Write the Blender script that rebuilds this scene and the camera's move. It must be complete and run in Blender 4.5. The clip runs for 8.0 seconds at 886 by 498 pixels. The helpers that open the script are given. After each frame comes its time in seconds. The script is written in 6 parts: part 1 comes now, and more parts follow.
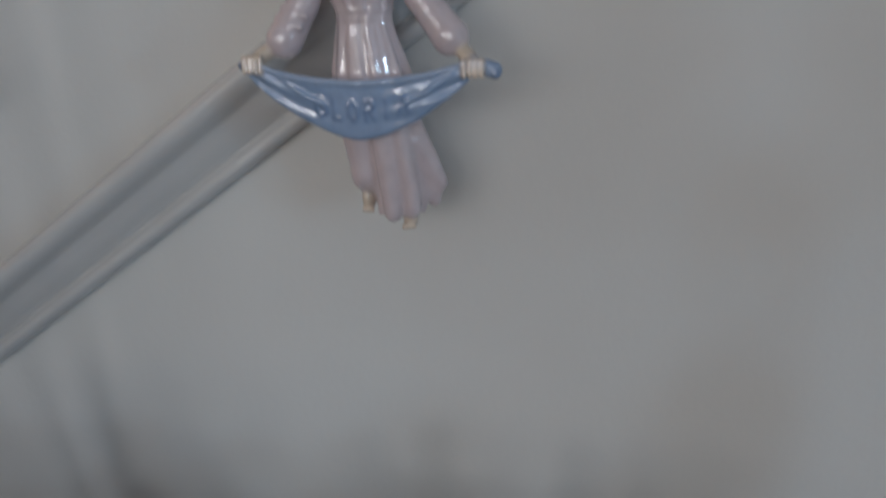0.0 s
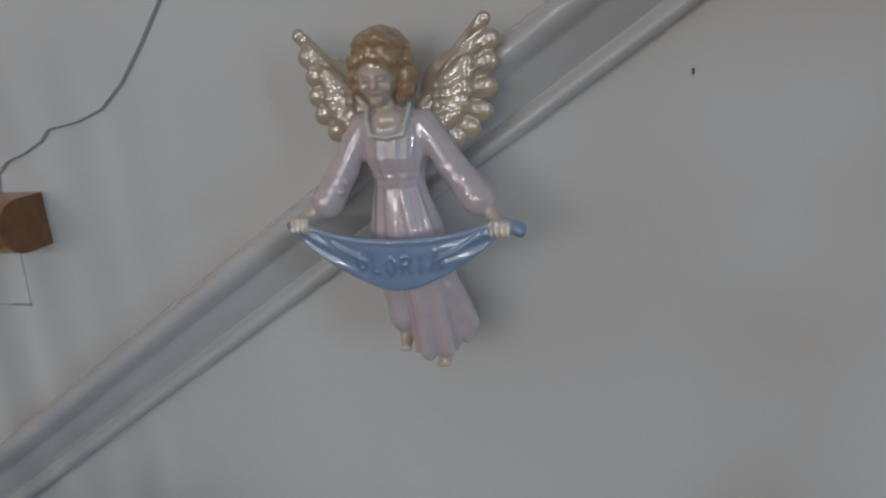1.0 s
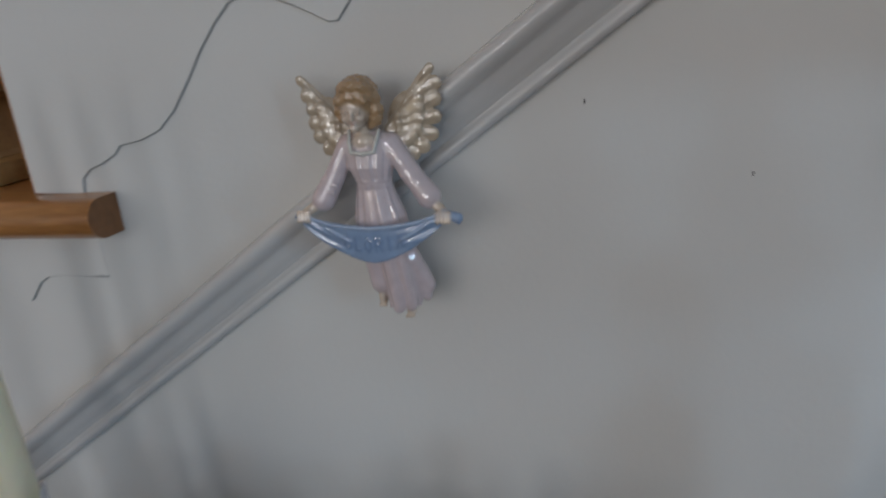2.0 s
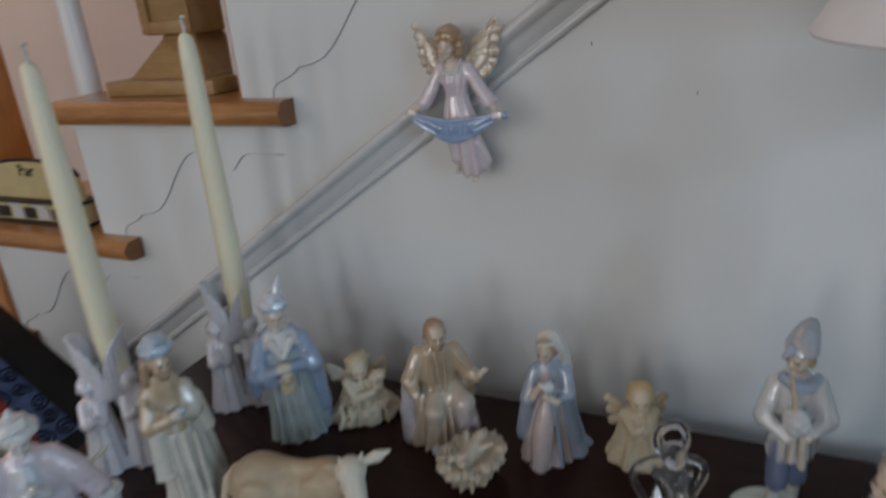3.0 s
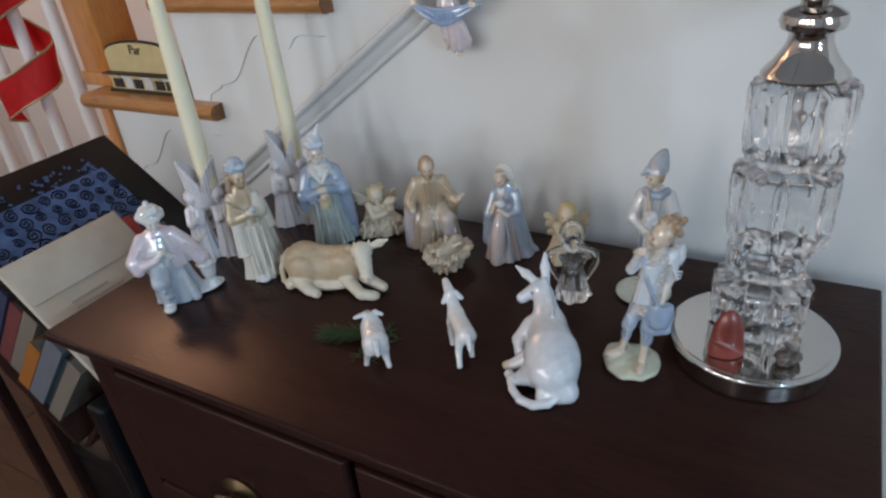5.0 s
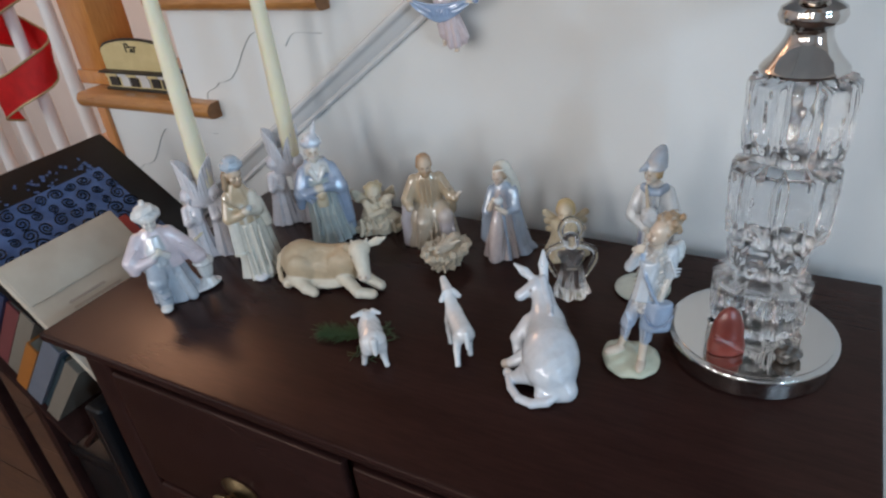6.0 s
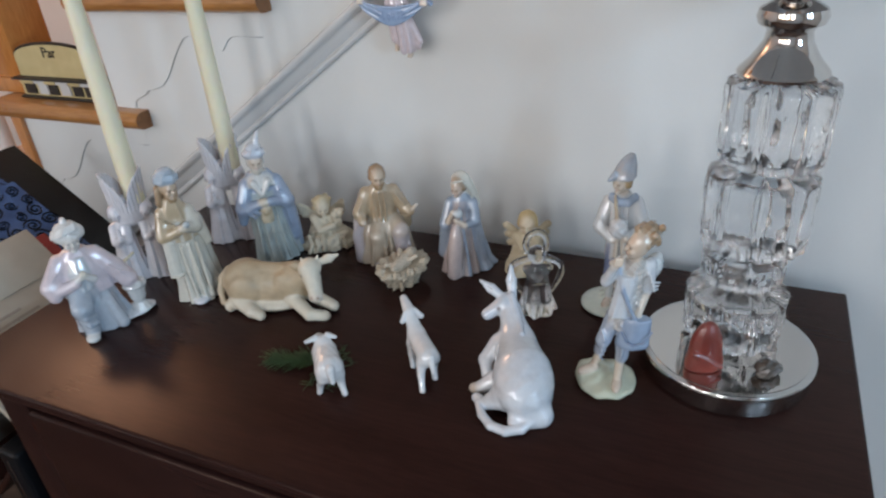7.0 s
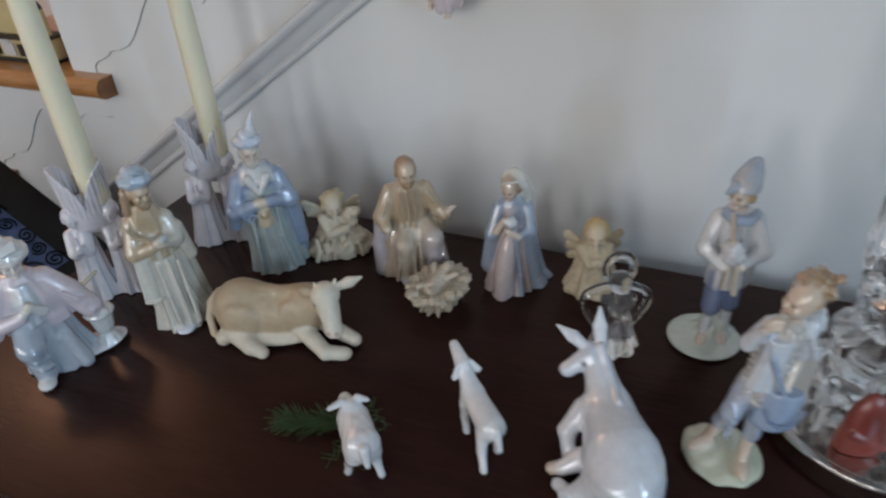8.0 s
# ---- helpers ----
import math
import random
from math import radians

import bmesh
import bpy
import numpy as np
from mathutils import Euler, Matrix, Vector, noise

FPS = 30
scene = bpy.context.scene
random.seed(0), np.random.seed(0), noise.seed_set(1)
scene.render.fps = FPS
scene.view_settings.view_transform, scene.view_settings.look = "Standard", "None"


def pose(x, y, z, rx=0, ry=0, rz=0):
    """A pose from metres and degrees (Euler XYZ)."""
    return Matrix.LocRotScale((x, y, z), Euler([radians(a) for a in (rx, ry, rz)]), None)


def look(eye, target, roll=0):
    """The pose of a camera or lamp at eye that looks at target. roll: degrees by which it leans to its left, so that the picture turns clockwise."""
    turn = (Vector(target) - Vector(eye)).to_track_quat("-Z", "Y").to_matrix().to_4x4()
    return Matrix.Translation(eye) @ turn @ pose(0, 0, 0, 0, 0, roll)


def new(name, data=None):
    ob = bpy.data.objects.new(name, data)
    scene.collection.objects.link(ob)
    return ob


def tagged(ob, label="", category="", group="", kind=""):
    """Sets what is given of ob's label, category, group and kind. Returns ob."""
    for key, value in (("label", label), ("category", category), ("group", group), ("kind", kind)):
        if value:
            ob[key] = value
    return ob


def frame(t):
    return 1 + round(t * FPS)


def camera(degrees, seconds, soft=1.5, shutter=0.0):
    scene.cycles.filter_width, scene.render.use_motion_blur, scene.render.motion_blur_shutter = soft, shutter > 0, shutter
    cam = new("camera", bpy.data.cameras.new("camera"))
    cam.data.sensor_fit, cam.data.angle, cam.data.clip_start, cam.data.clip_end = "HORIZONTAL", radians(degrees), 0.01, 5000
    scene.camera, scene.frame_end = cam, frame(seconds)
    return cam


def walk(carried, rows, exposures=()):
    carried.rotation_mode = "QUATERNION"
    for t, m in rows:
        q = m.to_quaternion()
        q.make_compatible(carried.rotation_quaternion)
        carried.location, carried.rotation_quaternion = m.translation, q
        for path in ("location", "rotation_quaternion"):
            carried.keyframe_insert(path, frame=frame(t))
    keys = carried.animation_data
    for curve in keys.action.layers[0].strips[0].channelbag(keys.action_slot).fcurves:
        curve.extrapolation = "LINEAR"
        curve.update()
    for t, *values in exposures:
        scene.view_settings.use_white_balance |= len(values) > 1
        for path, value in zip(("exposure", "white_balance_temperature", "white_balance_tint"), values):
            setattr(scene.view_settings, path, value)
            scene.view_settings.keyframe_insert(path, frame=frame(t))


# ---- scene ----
cam = camera(67.1, 8.0, soft=2.3, shutter=0.5)
PATH = [
    (0, (0.064, -0.297, 1.183), (-0.242, 1.554, 0.49), -1.5),
    (0.5, (0.064, -0.302, 1.212), (-0.296, 1.575, 0.624), -3.2),
    (1, (0.069, -0.303, 1.23), (-0.348, 1.569, 0.663), -3.7),
    (1.2, (0.073, -0.304, 1.231), (-0.35, 1.577, 0.699), -3.7),
    (2.3, (0.155, -0.466, 1.27), (-0.396, 1.341, 0.612), -4.6),
    (2.5, (0.17, -0.518, 1.267), (-0.422, 1.28, 0.624), -3.5),
    (3, (0.237, -0.625, 1.274), (-0.539, 1.066, 0.542), -4.7),
    (3.5, (0.3, -0.696, 1.271), (-0.577, 0.904, 0.452), -5.1),
    (4, (0.36, -0.732, 1.275), (-0.547, 0.808, 0.378), -5.1),
    (4.5, (0.41, -0.784, 1.299), (-0.515, 0.711, 0.345), -6.1),
    (5, (0.439, -0.816, 1.311), (-0.487, 0.656, 0.323), -6.3),
    (5.2, (0.445, -0.819, 1.313), (-0.493, 0.64, 0.317), -6.8),
    (6.3, (0.431, -0.803, 1.305), (-0.475, 0.675, 0.307), -6.5),
    (6.5, (0.423, -0.798, 1.3), (-0.436, 0.713, 0.309), -5.7),
    (7, (0.395, -0.783, 1.29), (-0.368, 0.785, 0.312), -4.6),
    (7.5, (0.343, -0.732, 1.274), (-0.366, 0.852, 0.28), -3.3),
    (8, (0.261, -0.647, 1.269), (-0.419, 0.87, 0.156), -3.6),
]
walk(cam, [(t, look(eye, target, roll)) for t, eye, target, roll in PATH],
     exposures=[(0, -1.34), (1.2, -1.35), (2.5, -1.36), (3.0, -1.2), (3.5, -1.05), (4.5, -0.7), (5.2, -0.58), (6.5, -0.44), (7.5, -0.58), (8, -0.74)])

# ---------------------------------------------------------------- world and lights
world = bpy.data.worlds.new("sky")
scene.world = world
world.use_nodes = True
wn = world.node_tree
sky = wn.nodes.new("ShaderNodeTexSky")
sky.sky_type, sky.sun_disc = "NISHITA", False
sky.sun_elevation, sky.sun_rotation = radians(32), radians(200)
wn.nodes["Background"].inputs["Strength"].default_value = 0.12
wn.links.new(sky.outputs["Color"], wn.nodes["Background"].inputs["Color"])


def window_light(name, m, sx, sy, power, colour):
    """Sky light that enters through a window opening."""
    lamp = bpy.data.lights.new(name, "AREA")
    lamp.shape, lamp.size, lamp.size_y, lamp.energy, lamp.color = "RECTANGLE", sx, sy, power, colour
    ob = new(name, lamp)
    ob.matrix_world = m
    return ob


WIN_A = dict(x0=-2.75, x1=0.8, z0=0.9, z1=2.42)   # in the back wall, behind the camera
WIN_B = dict(y0=-2.3, y1=-1.1, z0=0.9, z1=2.32)   # in the side wall
for wx in (-2.4, -1.45, -0.5, 0.45):
    for wz in (1.35, 2.1):
        window_light("window_light", look((wx, -3.3, wz), (wx + 0.2, 0, wz - 0.5)), 0.33, 0.36, 7.5, (0.945, 0.952, 1.0))
for wy in (-2.0, -1.4):
    for wz in (1.3, 2.0):
        window_light("window_light", look((2.45, wy, wz), (0, wy + 0.4, wz - 0.4)), 0.11, 0.20, 12.5, (0.50, 0.74, 1.0))

# the hall lamp that warms the stairwell
hall = bpy.data.lights.new("hall_light", "POINT")
hall.energy, hall.color, hall.shadow_soft_size = 47, (1.0, 0.60, 0.38), 0.40
new("hall_light", hall).location = (-2.6, 0.45, 2.5)


# ---------------------------------------------------------------- materials
def mat(name, colour, rough=0.5, metal=0.0, grain=0.0, scale=20.0, stretch=(1, 1, 1), bump=0.0, bump_scale=60.0,
        second=None, spot=None, coat=0.0, trans=0.0, ior=1.5, random_tint=0.0, rough_var=0.0):
    """A node material: a base colour broken by fine and coarse noise, with relief."""
    m = bpy.data.materials.new(name)
    m.use_nodes = True
    nt = m.node_tree
    b = nt.nodes["Principled BSDF"]
    link = nt.links.new
    co = nt.nodes.new("ShaderNodeTexCoord")
    mp = nt.nodes.new("ShaderNodeMapping")
    mp.inputs["Scale"].default_value = stretch
    link(co.outputs["Object"], mp.inputs["Vector"])
    b.inputs["Roughness"].default_value, b.inputs["Metallic"].default_value = rough, metal
    b.inputs["Coat Weight"].default_value, b.inputs["Coat Roughness"].default_value = coat, 0.06
    b.inputs["Transmission Weight"].default_value, b.inputs["IOR"].default_value = trans, ior
    b.inputs["Base Color"].default_value = (*colour, 1)
    if grain or second:
        n1 = nt.nodes.new("ShaderNodeTexNoise")
        n1.inputs["Scale"].default_value, n1.inputs["Detail"].default_value = scale, 6
        link(mp.outputs["Vector"], n1.inputs["Vector"])
        n2 = nt.nodes.new("ShaderNodeTexNoise")
        n2.inputs["Scale"].default_value, n2.inputs["Detail"].default_value = scale * 0.13, 3
        link(mp.outputs["Vector"], n2.inputs["Vector"])
        add = nt.nodes.new("ShaderNodeMath")
        add.operation = "ADD"
        link(n1.outputs["Fac"], add.inputs[0]), link(n2.outputs["Fac"], add.inputs[1])
        ramp = nt.nodes.new("ShaderNodeMapRange")
        ramp.inputs["From Min"].default_value, ramp.inputs["From Max"].default_value = 0.7, 1.3
        link(add.outputs[0], ramp.inputs["Value"])
        mix = nt.nodes.new("ShaderNodeMix")
        mix.data_type = "RGBA"
        low = second or tuple(c * (1 - grain) for c in colour)
        mix.inputs["A"].default_value, mix.inputs["B"].default_value = (*low, 1), (*colour, 1)
        link(ramp.outputs["Result"], mix.inputs["Factor"])
        link(mix.outputs["Result"], b.inputs["Base Color"])
        if rough_var:
            rr = nt.nodes.new("ShaderNodeMapRange")
            rr.inputs["To Min"].default_value, rr.inputs["To Max"].default_value = rough - rough_var, rough + rough_var
            link(n2.outputs["Fac"], rr.inputs["Value"])
            link(rr.outputs["Result"], b.inputs["Roughness"])
    if bump:
        nb = nt.nodes.new("ShaderNodeTexNoise")
        nb.inputs["Scale"].default_value, nb.inputs["Detail"].default_value = bump_scale, 5
        link(mp.outputs["Vector"], nb.inputs["Vector"])
        bp = nt.nodes.new("ShaderNodeBump")
        bp.inputs["Strength"].default_value, bp.inputs["Distance"].default_value = bump, 0.002
        link(nb.outputs["Fac"], bp.inputs["Height"])
        link(bp.outputs["Normal"], b.inputs["Normal"])
    return m


def painted(name, rough, coat, bump):
    """Fired clay whose hand-painted colours come from the mesh."""
    m = bpy.data.materials.new(name)
    m.use_nodes = True
    nt = m.node_tree
    b = nt.nodes["Principled BSDF"]
    at = nt.nodes.new("ShaderNodeVertexColor")
    at.layer_name = "paint"
    co = nt.nodes.new("ShaderNodeTexCoord")
    no = nt.nodes.new("ShaderNodeTexNoise")
    no.inputs["Scale"].default_value, no.inputs["Detail"].default_value = 140, 4
    nt.links.new(co.outputs["Object"], no.inputs["Vector"])
    folds = nt.nodes.new("ShaderNodeTexNoise")
    folds.inputs["Scale"].default_value, folds.inputs["Detail"].default_value = 55, 6
    stretch = nt.nodes.new("ShaderNodeMapping")
    stretch.inputs["Scale"].default_value = (2.2, 2.2, 0.7)
    nt.links.new(co.outputs["Object"], stretch.inputs["Vector"])
    nt.links.new(stretch.outputs["Vector"], folds.inputs["Vector"])
    fold = nt.nodes.new("ShaderNodeBump")
    fold.inputs["Strength"].default_value, fold.inputs["Distance"].default_value = 0.35, 0.0018
    nt.links.new(folds.outputs["Fac"], fold.inputs["Height"])
    rg = nt.nodes.new("ShaderNodeMapRange")
    rg.inputs["To Min"].default_value, rg.inputs["To Max"].default_value = 0.74, 0.98
    nt.links.new(no.outputs["Fac"], rg.inputs["Value"])
    hs = nt.nodes.new("ShaderNodeHueSaturation")
    nt.links.new(at.outputs["Color"], hs.inputs["Color"])
    nt.links.new(rg.outputs["Result"], hs.inputs["Value"])
    nt.links.new(hs.outputs["Color"], b.inputs["Base Color"])
    b.inputs["Roughness"].default_value = rough
    b.inputs["Coat Weight"].default_value, b.inputs["Coat Roughness"].default_value = coat, 0.03
    b.inputs["Coat IOR"].default_value = 1.85
    bp = nt.nodes.new("ShaderNodeBump")
    bp.inputs["Strength"].default_value, bp.inputs["Distance"].default_value = bump, 0.0012
    nt.links.new(no.outputs["Fac"], bp.inputs["Height"])
    nt.links.new(fold.outputs["Normal"], bp.inputs["Normal"])
    nt.links.new(bp.outputs["Normal"], b.inputs["Normal"])
    return m


GLAZE = painted("glazed_porcelain", 0.26, 1.0, 0.06)
BISQUE = painted("bisque_clay", 0.5, 0.12, 0.35)
WALL = mat("wall_paint", (0.74, 0.735, 0.71), 0.62, grain=0.05, scale=9, bump=0.12, bump_scale=180)
HALLWALL = mat("hall_paint", (0.76, 0.70, 0.66), 0.65, grain=0.05, scale=8, bump=0.1, bump_scale=150)
TRIM = mat("trim_gloss", (0.66, 0.66, 0.655), 0.15, grain=0.06, scale=14, bump=0.08, bump_scale=60, rough_var=0.04, coat=0.4)
WHITE = mat("white_gloss", (0.78, 0.75, 0.72), 0.3, grain=0.05, scale=12, bump=0.05)
OAK = mat("golden_oak", (0.50, 0.235, 0.075), 0.3, second=(0.33, 0.13, 0.035), scale=34, stretch=(1.2, 9, 9), bump=0.12, bump_scale=40, coat=0.35, rough_var=0.06)
OAKUP = mat("golden_oak_upright", (0.60, 0.25, 0.07), 0.2, second=(0.45, 0.165, 0.04), scale=34, stretch=(9, 9, 1.2), bump=0.1, bump_scale=40, coat=0.5)
ENDGRAIN = mat("oak_end_grain", (0.26, 0.11, 0.04), 0.45, second=(0.15, 0.06, 0.02), scale=90, bump=0.2, bump_scale=120)
WALNUT = mat("tan_wood", (0.40, 0.235, 0.09), 0.4, second=(0.29, 0.155, 0.055), scale=30, stretch=(1.5, 9, 9), bump=0.08, bump_scale=50)
DARK = mat("dark_mahogany", (0.030, 0.0125, 0.0105), 0.24, second=(0.018, 0.0075, 0.0065), scale=26, stretch=(1.2, 10, 10), bump=0.06, bump_scale=30, rough_var=0.05)
DARK.node_tree.nodes["Principled BSDF"].inputs["Specular IOR Level"].default_value = 0.19
DARK.node_tree.nodes["Principled BSDF"].inputs["Specular Tint"].default_value = (1.0, 0.66, 0.5, 1)
GROOVE = mat("dark_groove", (0.012, 0.008, 0.007), 0.6, grain=0.3)
BRASS = mat("aged_brass", (0.30, 0.22, 0.12), 0.32, metal=1.0, grain=0.4, scale=60, bump=0.1)
CHROME = mat("polished_nickel", (0.62, 0.59, 0.56), 0.07, metal=1.0, grain=0.05, scale=30, bump=0.02)
STEEL = mat("brushed_nickel", (0.60, 0.59, 0.58), 0.14, metal=1.0, grain=0.08, scale=40, bump=0.03, bump_scale=200)
CRYSTAL = mat("clear_crystal", (0.985, 0.99, 1.0), 0.0, trans=0.985, ior=1.52, bump=0.22, bump_scale=70)
REDGLASS = mat("red_stone", (0.27, 0.05, 0.035), 0.3, grain=0.5, scale=40, bump=0.2, bump_scale=50, coat=0.4)
STONE = mat("dark_pebble", (0.10, 0.08, 0.065), 0.25, grain=0.6, scale=90, bump=0.3, bump_scale=120, coat=0.5)
WAX = mat("ivory_wax", (0.86, 0.79, 0.58), 0.42, grain=0.08, scale=25, bump=0.08, bump_scale=50)
WAX.node_tree.nodes["Principled BSDF"].inputs["Subsurface Weight"].default_value = 0.25
WAX.node_tree.nodes["Principled BSDF"].inputs["Subsurface Radius"].default_value = (0.006, 0.004, 0.002)
JOINT_SHADE = mat("grey_joint_shade", (0.44, 0.44, 0.43), 0.8, grain=0.2, scale=120)
WICK = mat("waxed_wick", (0.68, 0.65, 0.62), 0.8, grain=0.3, scale=200)
BLACK = mat("black_cover", (0.006, 0.006, 0.007), 0.3, grain=0.3, scale=30, bump=0.1)
BLACK.node_tree.nodes["Principled BSDF"].inputs["Specular IOR Level"].default_value = 0.22
BLUE = mat("blue_foil", (0.085, 0.15, 0.32), 0.3, second=(0.02, 0.045, 0.12), scale=40, bump=0.15)
CREAM = mat("cream_paper", (0.52, 0.46, 0.37), 0.7, second=(0.42, 0.35, 0.27), scale=22, bump=0.12, bump_scale=70)
RED = mat("red_cloth", (0.80, 0.02, 0.022), 0.6, grain=0.25, scale=60, bump=0.25, bump_scale=400)
REDCARD = mat("red_card", (0.34, 0.03, 0.022), 0.5, grain=0.2, scale=40, bump=0.08)
GOLD = mat("gold_trim", (0.45, 0.34, 0.18), 0.42, metal=0.4, grain=0.3, scale=150, bump=0.3, bump_scale=300)
STATION = mat("cream_card", (0.62, 0.50, 0.25), 0.5, second=(0.52, 0.40, 0.19), scale=40, bump=0.06)
INK = mat("dark_ink", (0.02, 0.013, 0.01), 0.5, grain=0.3)
GREYWHITE = mat("pale_card", (0.62, 0.60, 0.58), 0.5, grain=0.12, scale=40)
FLOORWOOD = mat("floor_board_wood", (0.05, 0.02, 0.008), 0.45, second=(0.028, 0.011, 0.005), scale=22, stretch=(1, 9, 9), bump=0.08)
FLOORWOOD.node_tree.nodes["Principled BSDF"].inputs["Specular IOR Level"].default_value = 0.25
CEIL = mat("ceiling_paint", (0.78, 0.77, 0.75), 0.8, grain=0.04, scale=10, bump=0.1)
SHADE = mat("white_shade", (0.9, 0.92, 0.95), 0.7, grain=0.05, scale=60, bump=0.2, bump_scale=500)
PINE = mat("pine_needle", (0.045, 0.085, 0.028), 0.5, second=(0.025, 0.05, 0.016), scale=300)
TWIG = mat("pine_twig", (0.10, 0.06, 0.03), 0.7, grain=0.4, scale=200)
BOOKS = [mat("book_cover", c, 0.45, grain=0.2, scale=30, bump=0.06) for c in
         ((0.20, 0.20, 0.20), (0.02, 0.04, 0.05), (0.10, 0.035, 0.03), (0.14, 0.15, 0.18), (0.35, 0.12, 0.02), (0.03, 0.04, 0.09), (0.16, 0.04, 0.04), (0.19, 0.16, 0.125))]
PAGES = mat("page_edges", (0.2, 0.17, 0.13), 0.8, second=(0.14, 0.12, 0.09), scale=60, stretch=(1, 30, 1), bump=0.2)


# ---------------------------------------------------------------- mesh helpers
def link_mesh(name, bm, material, smooth=True, angle=40, recalc=True):
    me = bpy.data.meshes.new(name)
    if recalc:
        bmesh.ops.recalc_face_normals(bm, faces=bm.faces)
    bm.to_mesh(me)
    bm.free()
    for m in material if isinstance(material, (list, tuple)) else [material]:
        me.materials.append(m)
    if smooth:
        me.shade_smooth()
        me.set_sharp_from_angle(angle=radians(angle))
    return new(name, me)


def part(name, bm, material, parent=None, label="", smooth=True, angle=40, recalc=True):
    ob = link_mesh(name, bm, material, smooth, angle, recalc)
    if parent is not None:
        ob.parent = parent
    if label:
        ob["label"] = label
    return ob


def thing(name, label, category, group="", kind="", at=None):
    ob = new(name)
    ob.empty_display_size = 0.02
    if at is not None:
        ob.matrix_world = at
    return tagged(ob, label, category, group, kind)


def add_box(bm, x0, x1, y0, y1, z0, z1, bevel=0.0, seg=2, m=None):
    vs = [bm.verts.new((x, y, z)) for x in (x0, x1) for y in (y0, y1) for z in (z0, z1)]
    fs = [bm.faces.new([vs[i] for i in q]) for q in ((0, 1, 3, 2), (4, 6, 7, 5), (0, 4, 5, 1), (2, 3, 7, 6), (0, 2, 6, 4), (1, 5, 7, 3))]
    made = vs
    if bevel:
        es = list({e for f in fs for e in f.edges})
        r = bmesh.ops.bevel(bm, geom=es, offset=bevel, segments=seg, affect="EDGES", profile=0.5)
        made = list({v for f in r["faces"] for v in f.verts} | {v for v in vs if v.is_valid})
    if m is not None:
        bmesh.ops.transform(bm, matrix=m, verts=[v for v in made if v.is_valid])
    return bm


def box(x0, x1, y0, y1, z0, z1, bevel=0.0, seg=2, m=None):
    return add_box(bmesh.new(), x0, x1, y0, y1, z0, z1, bevel, seg, m)


def prism(points, y0, y1, m=None, axis="y"):
    """A flat outline in x and z, given depth along y."""
    bm = bmesh.new()
    front = [bm.verts.new((x, y0, z)) for x, z in points]
    back = [bm.verts.new((x, y1, z)) for x, z in points]
    n = len(points)
    bm.faces.new(front), bm.faces.new(back[::-1])
    for i in range(n):
        bm.faces.new((front[i], back[i], back[(i + 1) % n], front[(i + 1) % n]))
    if m is not None:
        bmesh.ops.transform(bm, matrix=m, verts=bm.verts)
    return bm


def lathe(profile, seg=48, lobes=0, depth=0.0, bm=None, at=(0, 0, 0), twist=0.0, square=0.0):
    """A turned solid from (radius, height) rows; lobes give it flutes, square a blocky section."""
    bm = bm or bmesh.new()
    rings = []
    for k, (r, z) in enumerate(profile):
        ring = []
        for i in range(seg):
            a = 2 * math.pi * i / seg + twist
            rr = r * (1 + depth * math.cos(lobes * a))
            if square:
                rr *= (1 - square) + square / max(abs(math.cos(a)), abs(math.sin(a)))
            ring.append(bm.verts.new((at[0] + rr * math.cos(a), at[1] + rr * math.sin(a), at[2] + z)))
        rings.append(ring)
    for a, b in zip(rings, rings[1:]):
        for i in range(seg):
            bm.faces.new((a[i], a[(i + 1) % seg], b[(i + 1) % seg], b[i]))
    bm.faces.new(rings[0][::-1]), bm.faces.new(rings[-1])
    return bm


def tube(points, radius, seg=8, bm=None, taper=1.0):
    """A round bar along points."""
    bm = bm or bmesh.new()
    pts = [Vector(p) for p in points]
    rings = []
    for k, p in enumerate(pts):
        d = (pts[min(k + 1, len(pts) - 1)] - pts[max(k - 1, 0)]).normalized()
        u = d.orthogonal().normalized()
        v = d.cross(u)
        r = radius * (1 + (taper - 1) * k / max(1, len(pts) - 1))
        if k and rings:
            # keep the ring turned like the one before
            last = (rings[-1][0].co - pts[k - 1]).normalized()
            u = (last - d * last.dot(d)).normalized()
            v = d.cross(u)
        rings.append([bm.verts.new(p + r * (math.cos(2 * math.pi * i / seg) * u + math.sin(2 * math.pi * i / seg) * v)) for i in range(seg)])
    for a, b in zip(rings, rings[1:]):
        for i in range(seg):
            bm.faces.new((a[i], a[(i + 1) % seg], b[(i + 1) % seg], b[i]))
    bm.faces.new(rings[0][::-1]), bm.faces.new(rings[-1])
    return bm


def lettering(text, size, depth):
    """The mesh of a line of writing, centred, standing in x and z, facing -y."""
    cu = bpy.data.curves.new("lettering", "FONT")
    cu.body, cu.size, cu.extrude, cu.align_x, cu.align_y, cu.resolution_u = text, size, depth, "CENTER", "CENTER", 3
    ob = bpy.data.objects.new("lettering", cu)
    scene.collection.objects.link(ob)
    bpy.context.view_layer.update()
    me = bpy.data.meshes.new_from_object(ob.evaluated_get(bpy.context.evaluated_depsgraph_get()))
    bpy.data.objects.remove(ob)
    me.transform(Matrix.Rotation(radians(90), 4, "X"))
    return me


